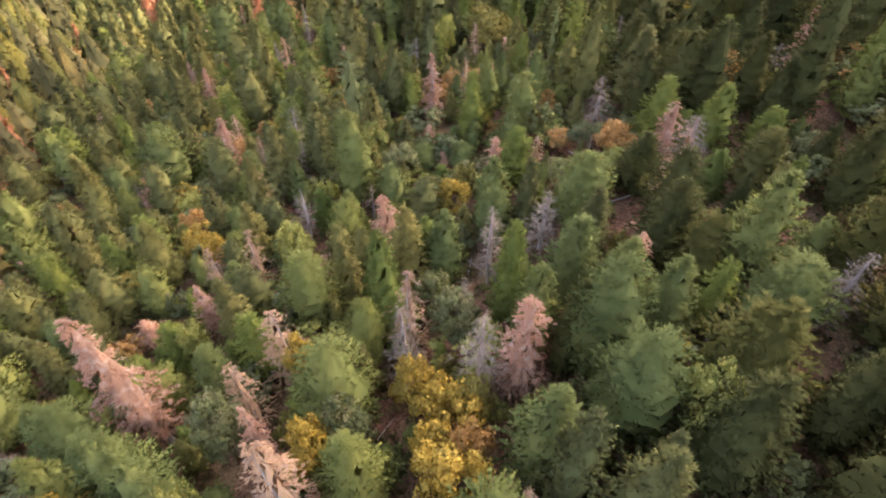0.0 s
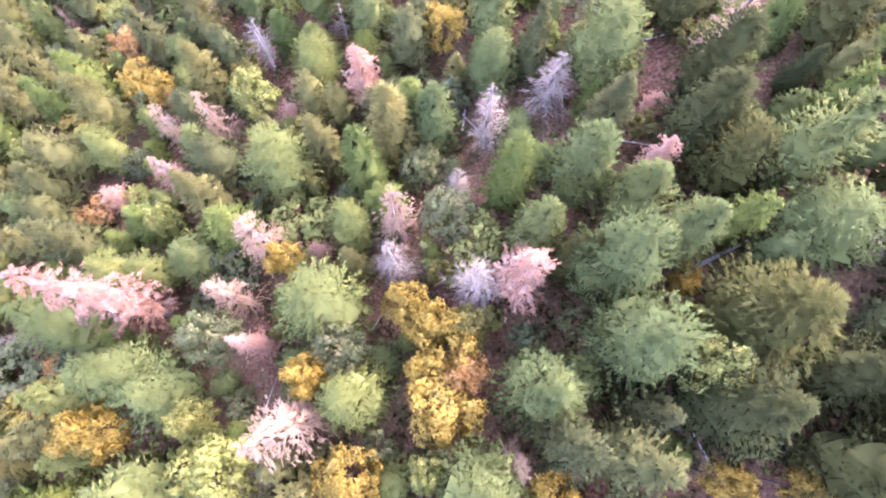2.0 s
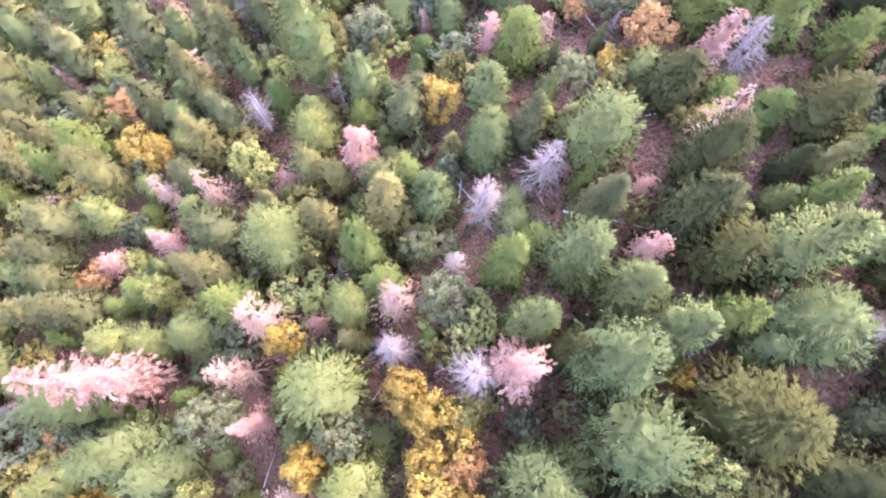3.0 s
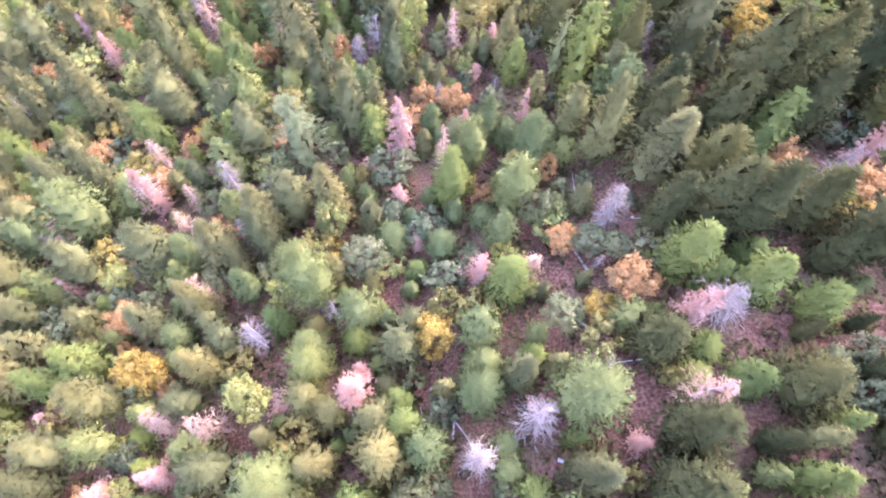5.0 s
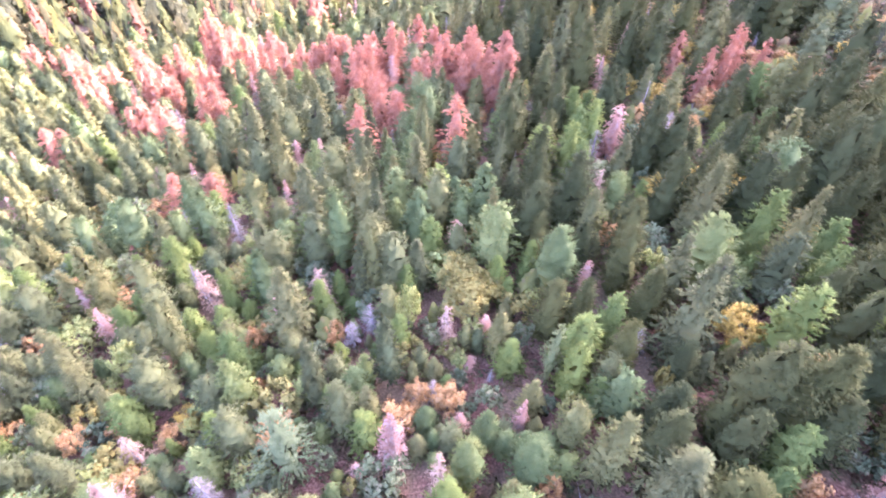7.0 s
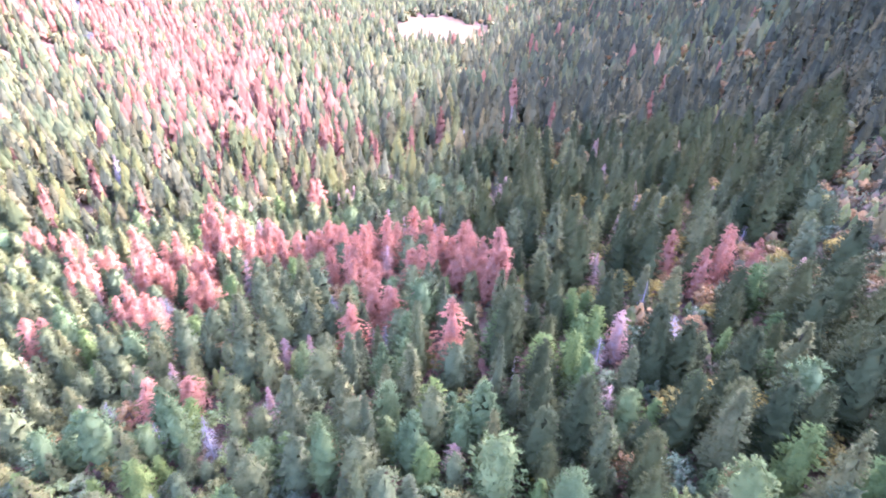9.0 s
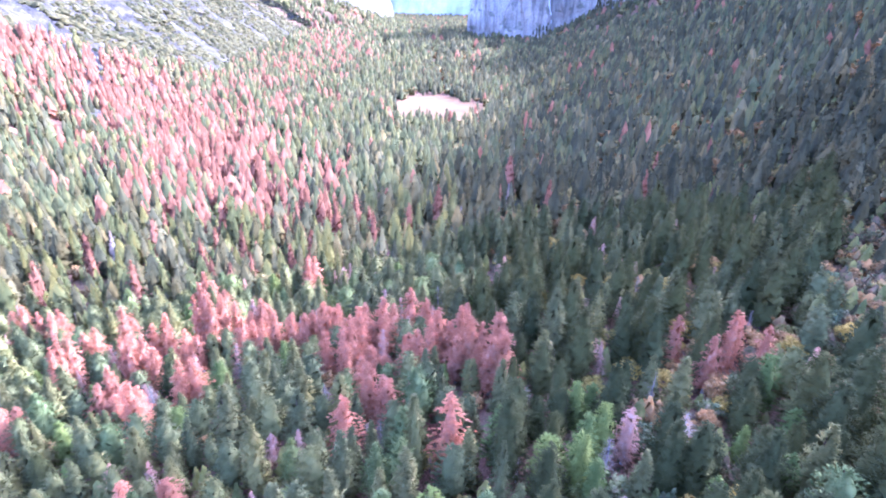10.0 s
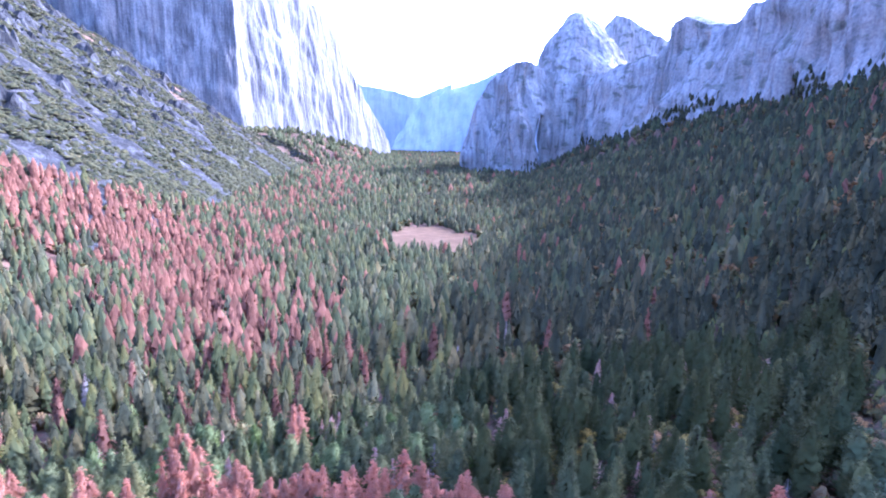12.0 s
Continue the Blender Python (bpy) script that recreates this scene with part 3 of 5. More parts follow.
for i in range(2):
    g = np.random.default_rng(150 + i)
    prototype("olive", conifer_crown(g, 25, 4.0, 4, 28, 7, 3, 9, (spire_shape, column_shape)[i], 0.3, 1.15, 0.35, 0.26, 0.4), OLIVE, trunk_arrays(g, 24, 0.4), BARK, 25, 4.0,
              "thin olive-green pine with fading needles", "pine tree", "fading_pine")
    prototype("dark", conifer_crown(g, 28, 4.8, 3, 34, 9, 3, 10, (spire_shape, column_shape)[i], 0.3, 1.05, 0.26, 0.24, 0.4, 0.62, 0.4), DARK_SHADED, trunk_arrays(g, 27, 0.45), BARK, 28, 4.8,
              "large dark green conifer with a dense crown, deepened for the slope's shade", "fir tree", "dark_fir")
    prototype("silver", conifer_crown(g, 28, 5.0, 3, 12, 6, 10, 9, spire_shape, 0.35, 0.85, 0.25, 0.26, 0.35, 0.3, 0.24), SILVER, trunk_arrays(g, 27.5, 0.42), BARK, 28, 4.6,
              "pale silvery fir with layered drooping boughs", "fir tree", "silver_fir")
    prototype("pine_light", conifer_crown(g, 24, 4.4, 3, 22, 8, 3, 7, (round_shape, spire_shape)[i], 0.25, 1.35, 0.25, 0.34, 0.45), PINE, trunk_arrays(g, 23, 0.38), BARK, 24, 4.4,
              "green pine with a full rounded needle crown", "pine tree", "pine_tree")
    prototype("fir_light", conifer_crown(g, 27, 4.3, 2, 26, 8, 3, 6, cone_shape, 0.4, 1.4, 0.28, 0.34, 0.25), FIR, trunk_arrays(g, 26.5, 0.4), BARK, 27, 4.3,
              "blue-green fir with a pointed conical crown", "fir tree", "fir_tree")
    prototype("cedar_light", conifer_crown(g, 20, 3.4, 1.5, 22, 8, 3, 5, column_shape, 0.4, 1.2, 0.3, 0.34, 0.4), CEDAR, trunk_arrays(g, 19.5, 0.34), BARK, 20, 3.4,
              "yellow-green cedar with dense drooping sprays", "cedar tree", "cedar_tree")
    prototype("olive_light", conifer_crown(g, 22, 3.9, 3, 22, 7, 3, 5, round_shape, 0.3, 1.3, 0.35, 0.32, 0.4), OLIVE, trunk_arrays(g, 21, 0.36), BARK, 22, 3.9,
              "olive-green pine with fading needles", "pine tree", "fading_pine")
    for kind, mat, label, name in (("sage_light", SAGE, "low grey-green live oak under the pines", "live_oak"), ("lime_light", LIME, "young broad-leaved tree with lime-green leaves", "lime_oak"),
                                   ("yellow_light", YELLOW, "small oak in dull yellow leaf", "yellow_oak"), ("gold_light", GOLD, "small oak in olive-gold leaf", "gold_oak"), ("orange_light", ORANGE, "small oak with rusty orange leaves", "orange_oak")):
        prototype(kind, oak_crown(g, 9, 3.4, 1.0, 34, 56, 0.44), mat, trunk_arrays(g, 7, 0.2), BARK, 9, 3.4, label, "oak tree", name)
for i in range(3):
    g = np.random.default_rng(200 + i)
    red = np.concatenate([conifer_crown(g, 27, 3.3, 3, 18, 7, 5, 8, (column_shape, round_shape, cone_shape)[i], 0.55, 0.75, 0.5, 0.34, 0.1, 0.36, 0.5), twigs(g, 27, 3.4, 3, 16, 5, column_shape, 0.3, 0.09)])
    prototype("red", red, RED, trunk_arrays(g, 26.5, 0.36), DEADWOOD, 27, 3.3, "dead pine with rust-pink dry needles", "dead pine", "dead_pine")
    rust = conifer_crown(g, 27, 4.0, 3, 22, 7, 4, 9, (column_shape, spire_shape, spire_shape)[i], 0.46, 1.0, 0.6, 0.34, 0.2, 0.44, 0.45)
    prototype("rust", rust, RUST, trunk_arrays(g, 26.5, 0.4), DEADWOOD, 27, 4.0, "tall dead pine in a stand of salmon-red dry needles", "dead pine", "dead_pine")
    pale = np.concatenate([conifer_crown(g, 24, 3.8, 4, 12, 6, 9, 8, column_shape, 0.55, 0.6, 0.5, 0.24, 0.15, 0.18, 0.28), twigs(g, 24, 4.2, 3, 11, 5, column_shape, 0.35, 0.14, 3)])
    prototype("pale", pale, PALE, trunk_arrays(g, 23.8, 0.34), DEADWOOD, 24, 3.8, "dead conifer bleached pale salmon with drooping bare branches", "dead pine", "bleached_pine")
    grey = np.concatenate([conifer_crown(g, 21, 3.2, 4, 13, 6, 5, 3, column_shape, 0.7, 0.7, 0.5, 0.1, 0.1, 0.12, 0.35), twigs(g, 21, 3.9, 3, 17, 6, column_shape, 0.4, 0.13, 4)])
    prototype("grey", grey, GREY, trunk_arrays(g, 20.8, 0.3), DEADWOOD, 21, 3.3, "grey dead conifer with fine drooping bare twigs", "dead tree", "grey_snag")
    bare = twigs(g, 19, 3.6, 5, 16, 4, round_shape, 0.15, 0.14, 2)
    prototype("bare", bare, GREY, trunk_arrays(g, 19, 0.3), DEADWOOD, 19, 3.4, "bare white snag with a few stiff branches", "dead tree", "bare_snag")
for kind, mat, label, name in (("yellow", YELLOW, "black oak in golden yellow autumn leaf", "yellow_oak"), ("orange", ORANGE, "oak with orange-brown autumn leaves", "orange_oak"),
                               ("gold", GOLD, "broad oak in dull olive-gold leaf", "gold_oak"),
                               ("lime", LIME, "broad-leaved tree with lime-green turning leaves", "lime_oak"), ("sage", SAGE, "grey-green live oak with a clumped crown", "live_oak")):
    for i in range(2):
        g = np.random.default_rng(300 + i + len(PROTOS) * 7)
        prototype(kind, oak_crown(g, 13, 4.2, 2.6, 58, 95, 0.36), mat, trunk_arrays(g, 9.5, 0.3), BARK, 13, 4.2, label, "oak tree", name,
                  [limb_arrays(g, 1.3 * k + g.uniform(-0.3, 0.3), 3.4 + 0.7 * k, 2.8 - 0.2 * k, 0.15) for k in range(5)])

GROUPS = {"pine": "green pines", "fir": "green firs", "cedar": "green cedars", "olive": "fading pines", "red": "rust-pink dead pines", "rust": "stand of dead pines", "pale": "bleached dead pines",
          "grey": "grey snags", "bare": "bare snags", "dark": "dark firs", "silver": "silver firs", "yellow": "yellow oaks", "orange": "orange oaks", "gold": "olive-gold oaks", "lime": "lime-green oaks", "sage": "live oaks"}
planted, used, marked = [], set(), []
place_rng = np.random.default_rng(11)


def plant(kind, x, y, top=None, radius=None):
    """Stands one tree on the ground at x, y; top is the height of its tip in the world."""
    variants = PROTOS[kind]
    root, h, r = variants[place_rng.integers(len(variants))]
    z = ground_at(x, y) - 0.15
    tall = (top - z) if top is not None else h * (place_rng.uniform(0.55, 0.98) if y < 115 else place_rng.uniform(0.6, 1.05))
    if top is None and kind in ("red", "pale", "grey", "bare"):
        tall *= 0.7
    if top is None:
        # a tree of the fill stays lower than a marked tree that stands close behind it
        for a, b, mid_z in marked:
            if abs(a - x) < 4.5 and 0 < b - y < 18:
                tall = min(tall, mid_z + 0.75 * (b - y) - z)
    tall = max(tall, 5.0)
    sz = tall / h
    wide = 1.12 if kind.startswith(("pine", "fir", "dark", "olive", "cedar")) else 1.2 if kind in ("red", "pale", "grey", "rust") else 1.0
    sr = wide * (radius / r) if radius else sz * place_rng.uniform(1.2, 1.65)
    sr = min(sr, 1.55)
    if top is not None and radius and not kind.endswith("_light"):
        marked.append((x, y, z + 0.6 * tall))
    m = pose(x, y, z, 0, 0, place_rng.uniform(0, 360)) @ Matrix.Diagonal((sr, sr, sz, 1))
    if root.name not in used:
        used.add(root.name)
        root.matrix_basis = m
        ob = root
    else:
        ob = copy_thing(root, Matrix.Identity(4))
        ob.matrix_basis = m
    tagged(ob, group=GROUPS[kind.removesuffix("_light")])
    planted.append((x, y, r * sr))


# ---- single trees that stand out, one by one: kind, x, y, height of the tip, radius of the crown ----
# under the start of the flight
plant("pale", -5.1, 45, 23.1, 3.2)
plant("grey", -5.7, 38.8, 23.3, 2.7)
plant("grey", 4.2, 35.4, 26.6, 3.3)
plant("red", 9.4, 35.9, 29.1, 3.5)
plant("yellow", -4.4, 33.8, 19.5, 2.8)
plant("red", -11, 69, 14.6, 3)
plant("yellow", 1.4, 77, 11.2, 3.5)
plant("grey", 7, 58.3, 21.6, 2.6)
plant("grey", 16, 63.3, 19.9, 3.2)
plant("cedar", 9, 48.7, 27.9, 3.1)
plant("pine", 17.4, 49, 28.2, 4.6)
plant("pale", 35, 64.2, 30.7, 3)
plant("pine", 18.6, 36.3, 34.6, 4.6)
plant("pine", 20, 28, 33.3, 5)
plant("dark", 32.3, 29.9, 35.6, 7.2)
plant("pine", -22.9, 55.9, 13.6, 5)
plant("pine", -14.6, 34.1, 22.0, 5.2)
plant("cedar", -9.8, 52.8, 22.0, 3.5)
plant("pale", -28.9, 36.6, 13.9, 3.2)
plant("red", -25.2, 29.9, 15.5, 2.4)
plant("pale", -24.8, 44.1, 15.0, 4.0)
plant("yellow", 0.5, 28.6, 20.8, 3.8)
plant("yellow", 0.3, 21.2, 21.9, 4.3)
plant("lime", 25.9, 25.4, 32.2, 2.6)
plant("yellow", -16, 25.5, 20.7, 2.8)
plant("pine", -10.7, 22.8, 23.0, 4.6)
plant("yellow", -46.8, 19.4, 10.6, 4.2)
plant("lime", -32.1, 20.9, 14.4, 2.2)
plant("pine", -43.2, 26.4, 14.9, 5.2)
plant("sage", -30, 30.7, 15.8, 3.4)
plant("pine", 10.4, 23.3, 31.9, 4.8)
plant("pine", 26.8, 39.6, 31.4, 3.9)
plant("pine", 11.5, 41.5, 27.4, 3.4)
plant("dark", 28.1, 21.9, 36.1, 5.6)
plant("yellow", -21, 40.9, 13.5, 2.6)
plant("sage", -12.6, 28.3, 19.1, 3.2)
plant("pale", -34.5, 65.1, 10.3, 2.8)
plant("pale", -44.2, 66.7, 3.5, 2.6)
plant("red", -43.5, 58.2, 3.6, 2.6)
plant("lime", -42.3, 49.6, 4.7, 2.2)
plant("lime", -28.2, 68.8, 7.5, 3.4)
plant("yellow", -49.4, 75.2, 0.2, 3.9)
plant("orange", -56.1, 86.3, -4.9, 3.4)
plant("olive", -56.5, 70.7, 6.0, 4.4)
plant("bare", -28.7, 79.4, 5.0, 3)
plant("pine", -18.9, 74.5, 8.2, 3.6)
plant("fir", -40.1, 86.8, 9.0, 3.4)
plant("pine", 22, 65.5, 25.5, 4.8)
plant("dark", 34, 60.5, 30.2, 4.4)
plant("dark", 31.4, 53.7, 30.6, 5.2)
plant("dark", 33.8, 48.2, 29.4, 4.6)
plant("pine", 22.9, 44.6, 29.0, 4)
plant("fir", 21.2, 55.8, 27.5, 3.6)
plant("pine", 7.9, 67.4, 16.9, 3.5)
plant("sage", 1.1, 45.4, 17.3, 3.4)
plant("sage", -2.1, 53.8, 11.9, 3)
plant("pine", -11.9, 45.4, 15.5, 3.2)
plant("pine", -36.1, 42.7, 8.2, 3.8)
plant("pine", -55.1, 33.5, 7.2, 4.6)
plant("pine", 40.5, 39.2, 30.8, 4.8)
plant("pale", -17.6, 19.6, 29.6, 4.4)
plant("red", -45, 36.4, 24.5, 4.6)
plant("lime", -26.7, 14.1, 19.7, 4.4)
plant("yellow", -11.2, 13.9, 20.0, 3.8)
plant("lime", -1.9, 15, 23.4, 1.9)
plant("pine", 3.7, 13.8, 32.6, 4.2)
plant("pale", 7.3, 15.9, 27.5, 2.2)
plant("olive", 11.7, 18.6, 36.7, 3.4)
plant("olive", 18.2, 16.7, 34.2, 4)
plant("yellow", 10.4, 12.4, 27.7, 3.2)
plant("pine", -49.5, 23.7, 14.6, 4.2)
# ahead, round the golden oak
plant("silver", -22.9, 117.5, 15.6, 7.6)
plant("pale", 4.6, 108.6, 18.3, 2.2)
plant("cedar", 5.8, 104.5, 17.4, 3.6)
plant("pine", 16.3, 101, 19.0, 3.9)
plant("lime", -15.8, 99.5, 8.6, 2.7)
plant("red", -3.8, 105.8, 3.4, 1.6)
plant("cedar", 13.7, 85, 16.7, 4.2)
plant("red", 9.8, 87.5, 13.0, 2.2)
plant("pale", 18.2, 87.5, 13.0, 2)
plant("orange", 31.2, 82, 19.8, 3.6)
plant("yellow", 27, 79, 15.0, 2.6)
plant("orange", 23.4, 91.4, 12.0, 2.8)
plant("sage", -9.8, 92.5, 7.6, 3.9)
plant("pine", -18.8, 87.5, 18.8, 4.4)
plant("bare", -28.9, 80.1, 6.2, 3)
plant("bare", -15.5, 83.8, 4.7, 2.4)
plant("pale", -40, 89, 3.5, 2.8)
plant("yellow", -48.8, 75.4, -2.0, 3)
plant("yellow", -48.2, 132, -12.5, 3.2)
plant("lime", -68.7, 149, -11.7, 3.6)
plant("fir", 40.1, 103, 27.7, 6)
plant("dark", 44.2, 91.5, 32.5, 5.2)
plant("cedar", 38.9, 84.6, 27.3, 4.2)
plant("grey", 42.4, 77.2, 24.4, 3.4)
plant("dark", 33, 72.7, 24.2, 4.8)
plant("pine", 9.1, 71.5, 13.3, 3.6)
plant("cedar", -11.3, 78.6, 3.7, 3)
plant("pine", -18.8, 77, 8.4, 3.4)
plant("red", -76.5, 107.5, -10.0, 3.2)
plant("orange", -74.7, 130.3, -15.8, 3.2)
plant("grey", -36.9, 112, 4.3, 2.6)
plant("gold", 11.5, 154, 10.4, 4.6)
plant("olive", -4, 133, 19.4, 3.2)
plant("fir", -10.2, 159.5, 13.2, 3.8)
plant("yellow", 61.5, 130, 20.5, 4.2)
plant("orange", 7.4, 125.5, 6.3, 3.2)
plant("orange", 1.5, 127, 5.4, 2.6)
plant("olive", 30.7, 107.4, 30.3, 3.8)
# tall firs and dead pines farther on
plant("fir", 3.2, 187, 19.0, 3.4)
plant("fir", -6.8, 173.5, 20.3, 3.2)
plant("rust", 15, 208.7, 17.5, 5)
plant("fir", 23.3, 183, 26.4, 3.2)
plant("pine", -16.1, 170, 18.0, 3.6)
plant("olive", -7.7, 157.8, 18.5, 3)
plant("rust", -14.6, 225, 4.0, 5)
plant("olive", 5.5, 205.3, 19.5, 3.2)
plant("cedar", 44, 183, 20.0, 3.4)
plant("grey", 73.8, 200.7, 16.0, 3.2)
plant("pine", 31.1, 149, 24.5, 4.4)
plant("pine", 59.4, 145, 30.5, 4.8)
plant("dark", 82, 160, 32.0, 5)
plant("fir", 64.6, 159.5, 32.5, 4.8)
plant("gold", 13, 146.5, 9.8, 4.6)
plant("gold", 17, 150, 9.0, 4)
plant("cedar", 19.8, 152.6, 12.6, 2.8)
plant("lime", 0, 146, 11.4, 2.6)
plant("pale", 8.1, 141, 11.2, 2.4)
plant("cedar", -19.9, 154, 5.0, 3)
plant("red", -30.6, 153.6, -0.2, 1.6)
plant("olive", -53.5, 148, 8.8, 4.2)
plant("cedar", -45.7, 147.5, -4.1, 3.6)
plant("rust", -71.6, 208.3, -8.4, 5)
plant("olive", 41.4, 162, 23.0, 4)
plant("grey", -12.6, 145.2, 0.5, 2.4)
plant("dark", 47.8, 123, 23.4, 3.9)
plant("pine", -35.4, 163.5, 5.0, 3.4)
plant("rust", -104, 268, -28.0, 5)
plant("rust", -136, 292, -16.5, 5)
plant("rust", -119, 311, -22.0, 5)
plant("rust", -85.8, 318, -11.0, 5)
plant("rust", 6.5, 292, 2.2, 5)
plant("rust", 35.1, 252.8, 14.2, 5)
plant("rust", -31.3, 307.7, -12.5, 5)
plant("olive", 79.3, 272.7, 13.8, 3.8)
plant("dark", 111.5, 335, 12.8, 7)
plant("dark", 147.6, 299.2, 30.7, 7.5)
plant("rust", 109, 237.1, 21.9, 3.5)
plant("rust", 110.8, 226.7, 24.0, 3.5)
plant("grey", 52, 247.5, 6.2, 2.6)
plant("rust", -46.3, 378.5, -24.0, 5)
plant("rust", -61.3, 318.2, -16.7, 5)
plant("rust", -15.2, 293.2, -6.6, 5)
# between them
plant("fir", -18.5, 130.5, 17.0, 3.4)
plant("olive", -12.5, 123, 14.8, 3.8)
plant("red", -10, 114.4, 0.1, 1.4)
plant("red", -0.7, 96, 3.0, 1.5)
plant("cedar", 19.8, 131.5, 12.5, 3)
plant("silver", 26.7, 128, 23.2, 3)
plant("cedar", 29.5, 124, 22.4, 3)
plant("dark", 38.4, 126.5, 25.0, 3.6)
plant("pine", 19.7, 109, 19.2, 3.6)
plant("pine", 9.5, 110.5, 17.1, 3)
plant("pine", 13.2, 116.4, 15.5, 2.8)
plant("pine", 2.9, 121.6, 7.0, 2.6)
plant("fir", 5, 132.6, 5.7, 2.4)
plant("red", 12.5, 134, 3.4, 1.5)
plant("red", 20, 118.5, 14.6, 1.5)
plant("dark", 39.6, 109, 27.4, 5)
plant("dark", 45.2, 99, 28.7, 5)
plant("dark", 47.8, 89.5, 34.8, 4.5)
plant("cedar", 56.2, 105.3, 28.4, 4)
plant("olive", 71.8, 140, 30.4, 4)
plant("fir", 75, 144.5, 38.0, 4)
plant("dark", 45, 211.5, 15.2, 4)
plant("cedar", 27, 154, 15.8, 2.6)
plant("pine", 51.5, 173.5, 17.5, 3.4)
plant("rust", -8.5, 267.7, -8.6, 5)
plant("rust", -61, 210.8, -10.8, 5)
plant("grey", -49.8, 190.5, -4.7, 2.6)
plant("grey", -56.8, 172, -8.8, 2.2)
plant("cedar", -45.3, 163.8, -4.0, 2.6)
plant("pine", -84.9, 145.3, -18.8, 3.4)
plant("dark", 56, 90, 32.6, 4.5)
plant("cedar", 47.7, 84.2, 22.7, 3)
plant("cedar", 46.5, 79.3, 28.9, 3.6)
plant("cedar", 53.8, 75.7, 26.8, 3.4)
plant("cedar", 42.2, 66.2, 25.6, 3)
plant("dark", 48, 65, 30.0, 4.5)
plant("sage", 21.4, 78.2, 14.7, 3)
plant("sage", 27.4, 90.2, 14.3, 2.6)
plant("sage", 31.2, 88.4, 15.0, 2.6)
plant("pine", 3.7, 94.2, 6.7, 2.8)
plant("cedar", -0.8, 90.2, 3.9, 2.4)
plant("pine", -5, 96.6, 4.4, 3.2)
plant("pale", -47, 112, -4.0, 1.8)
plant("pine", -44.5, 97.8, 2.0, 3.4)
plant("olive", -28.4, 98, 11.2, 3.4)
plant("pine", -60.4, 115, -7.0, 4)
plant("sage", -77.5, 119, -18.0, 3.4)
plant("olive", -83.8, 123, -9.0, 4)
plant("sage", -38.6, 92, -2.3, 2.6)
plant("lime", -61.4, 96, -9.0, 3.2)
plant("yellow", 27.2, 34.6, 23.2, 1.7)
plant("yellow", 33.9, 13.3, 28.5, 2)
plant("dark", 15.5, 37.6, 29.8, 3)
plant("yellow", 27.3, 14.2, 27.0, 2)
plant("olive", -65.5, 58.2, 2.0, 3.8)
plant("bare", 72.3, 215.9, 16.8, 2.4)
plant("grey", 40.5, 229.3, 2.0, 2)
plant("lime", -157, 429, -48.0, 4)
plant("rust", -108, 291, -19.0, 5)
plant("rust", -89.6, 301, -21.0, 5)
plant("rust", -64.7, 312, -23.0, 5)
plant("rust", -88.8, 345, -29.0, 5)
plant("orange", 84, 206.5, 11.0, 3)
plant("yellow", 144, 234, 19.0, 4)
plant("orange", 2.6, 25.2, 20.4, 2.8)
plant("yellow", -1.6, 31.2, 19.0, 3)
plant("gold", 3.2, 30.6, 20.4, 2.6)
plant("yellow", -1.8, 25, 19.2, 2.6)
plant("rust", -173.8, 346.6, -38.8, 6.11)
plant("rust", -142.8, 319.3, -33.8, 6.11)
plant("rust", -135, 340.4, -32.5, 6.11)
plant("rust", -104.2, 294.6, -20.2, 6.11)
plant("rust", -102.3, 313.4, -20.4, 6.11)
plant("rust", -104.9, 370.1, -28.6, 6.11)
plant("rust", -79.9, 322.9, -18.7, 6.11)
plant("rust", -92, 256.7, -13.6, 6.11)
plant("rust", -109.5, 276.5, -21.4, 5.07)
plant("rust", -75.4, 270.8, -14.3, 5.07)
plant("rust", -64.5, 298.6, -15.0, 6.11)
plant("rust", -59.2, 312.7, -14.8, 6.11)
plant("rust", -51.7, 302.3, -14.7, 5.07)
plant("rust", -37.9, 297.3, -12.0, 5.07)
plant("rust", -29.9, 293.7, -5.9, 6.11)
plant("rust", -24.2, 290.5, -5.5, 5.07)
plant("rust", -13.5, 277.6, 0.6, 6.11)
plant("rust", -19.2, 271, -2.9, 5.07)
plant("rust", -4.6, 288.1, 0.3, 6.11)
plant("rust", 16.5, 270.7, 5.3, 5.07)
plant("rust", 23.7, 263.9, 10.3, 6.11)
plant("rust", 26.2, 255.4, 9.4, 5.07)
plant("rust", 34, 245.9, 16.8, 6.11)
plant("rust", -8.7, 243.9, 1.8, 5.07)
plant("rust", -2, 235.2, 2.4, 5.07)
plant("rust", 8.2, 261.1, 2.7, 5.07)
plant("rust", -44.8, 369.2, -23.6, 5.07)
plant("rust", 90, 239.4, 20.1, 3.5)
plant("rust", 93.8, 225, 22.3, 3.5)
plant("rust", 103.7, 232.6, 25.9, 3.5)
plant("rust", -201.1, 366.3, -46.4, 5.07)
plant("rust", -145.2, 266.3, -31.3, 5.07)
plant("rust", -103.6, 272.3, -30.6, 3.9)
plant("rust", -99.1, 270.2, -32.7, 4.6)
plant("rust", -135.6, 287.2, -19.6, 4.0)
plant("rust", -134.0, 295.9, -18.4, 4.7)
plant("rust", -115.8, 305.0, -26.2, 3.9)
plant("rust", -121.3, 316.8, -25.9, 4.6)
plant("rust", -82.7, 315.0, -14.4, 4.4)
plant("rust", -90.4, 317.8, -13.9, 3.8)
plant("rust", 12.9, 289.2, -1.0, 4.1)
plant("rust", 11.5, 288.7, -2.3, 4.6)
plant("rust", 29.7, 252.5, 10.8, 4.2)
plant("rust", 37.8, 257.1, 9.9, 3.8)
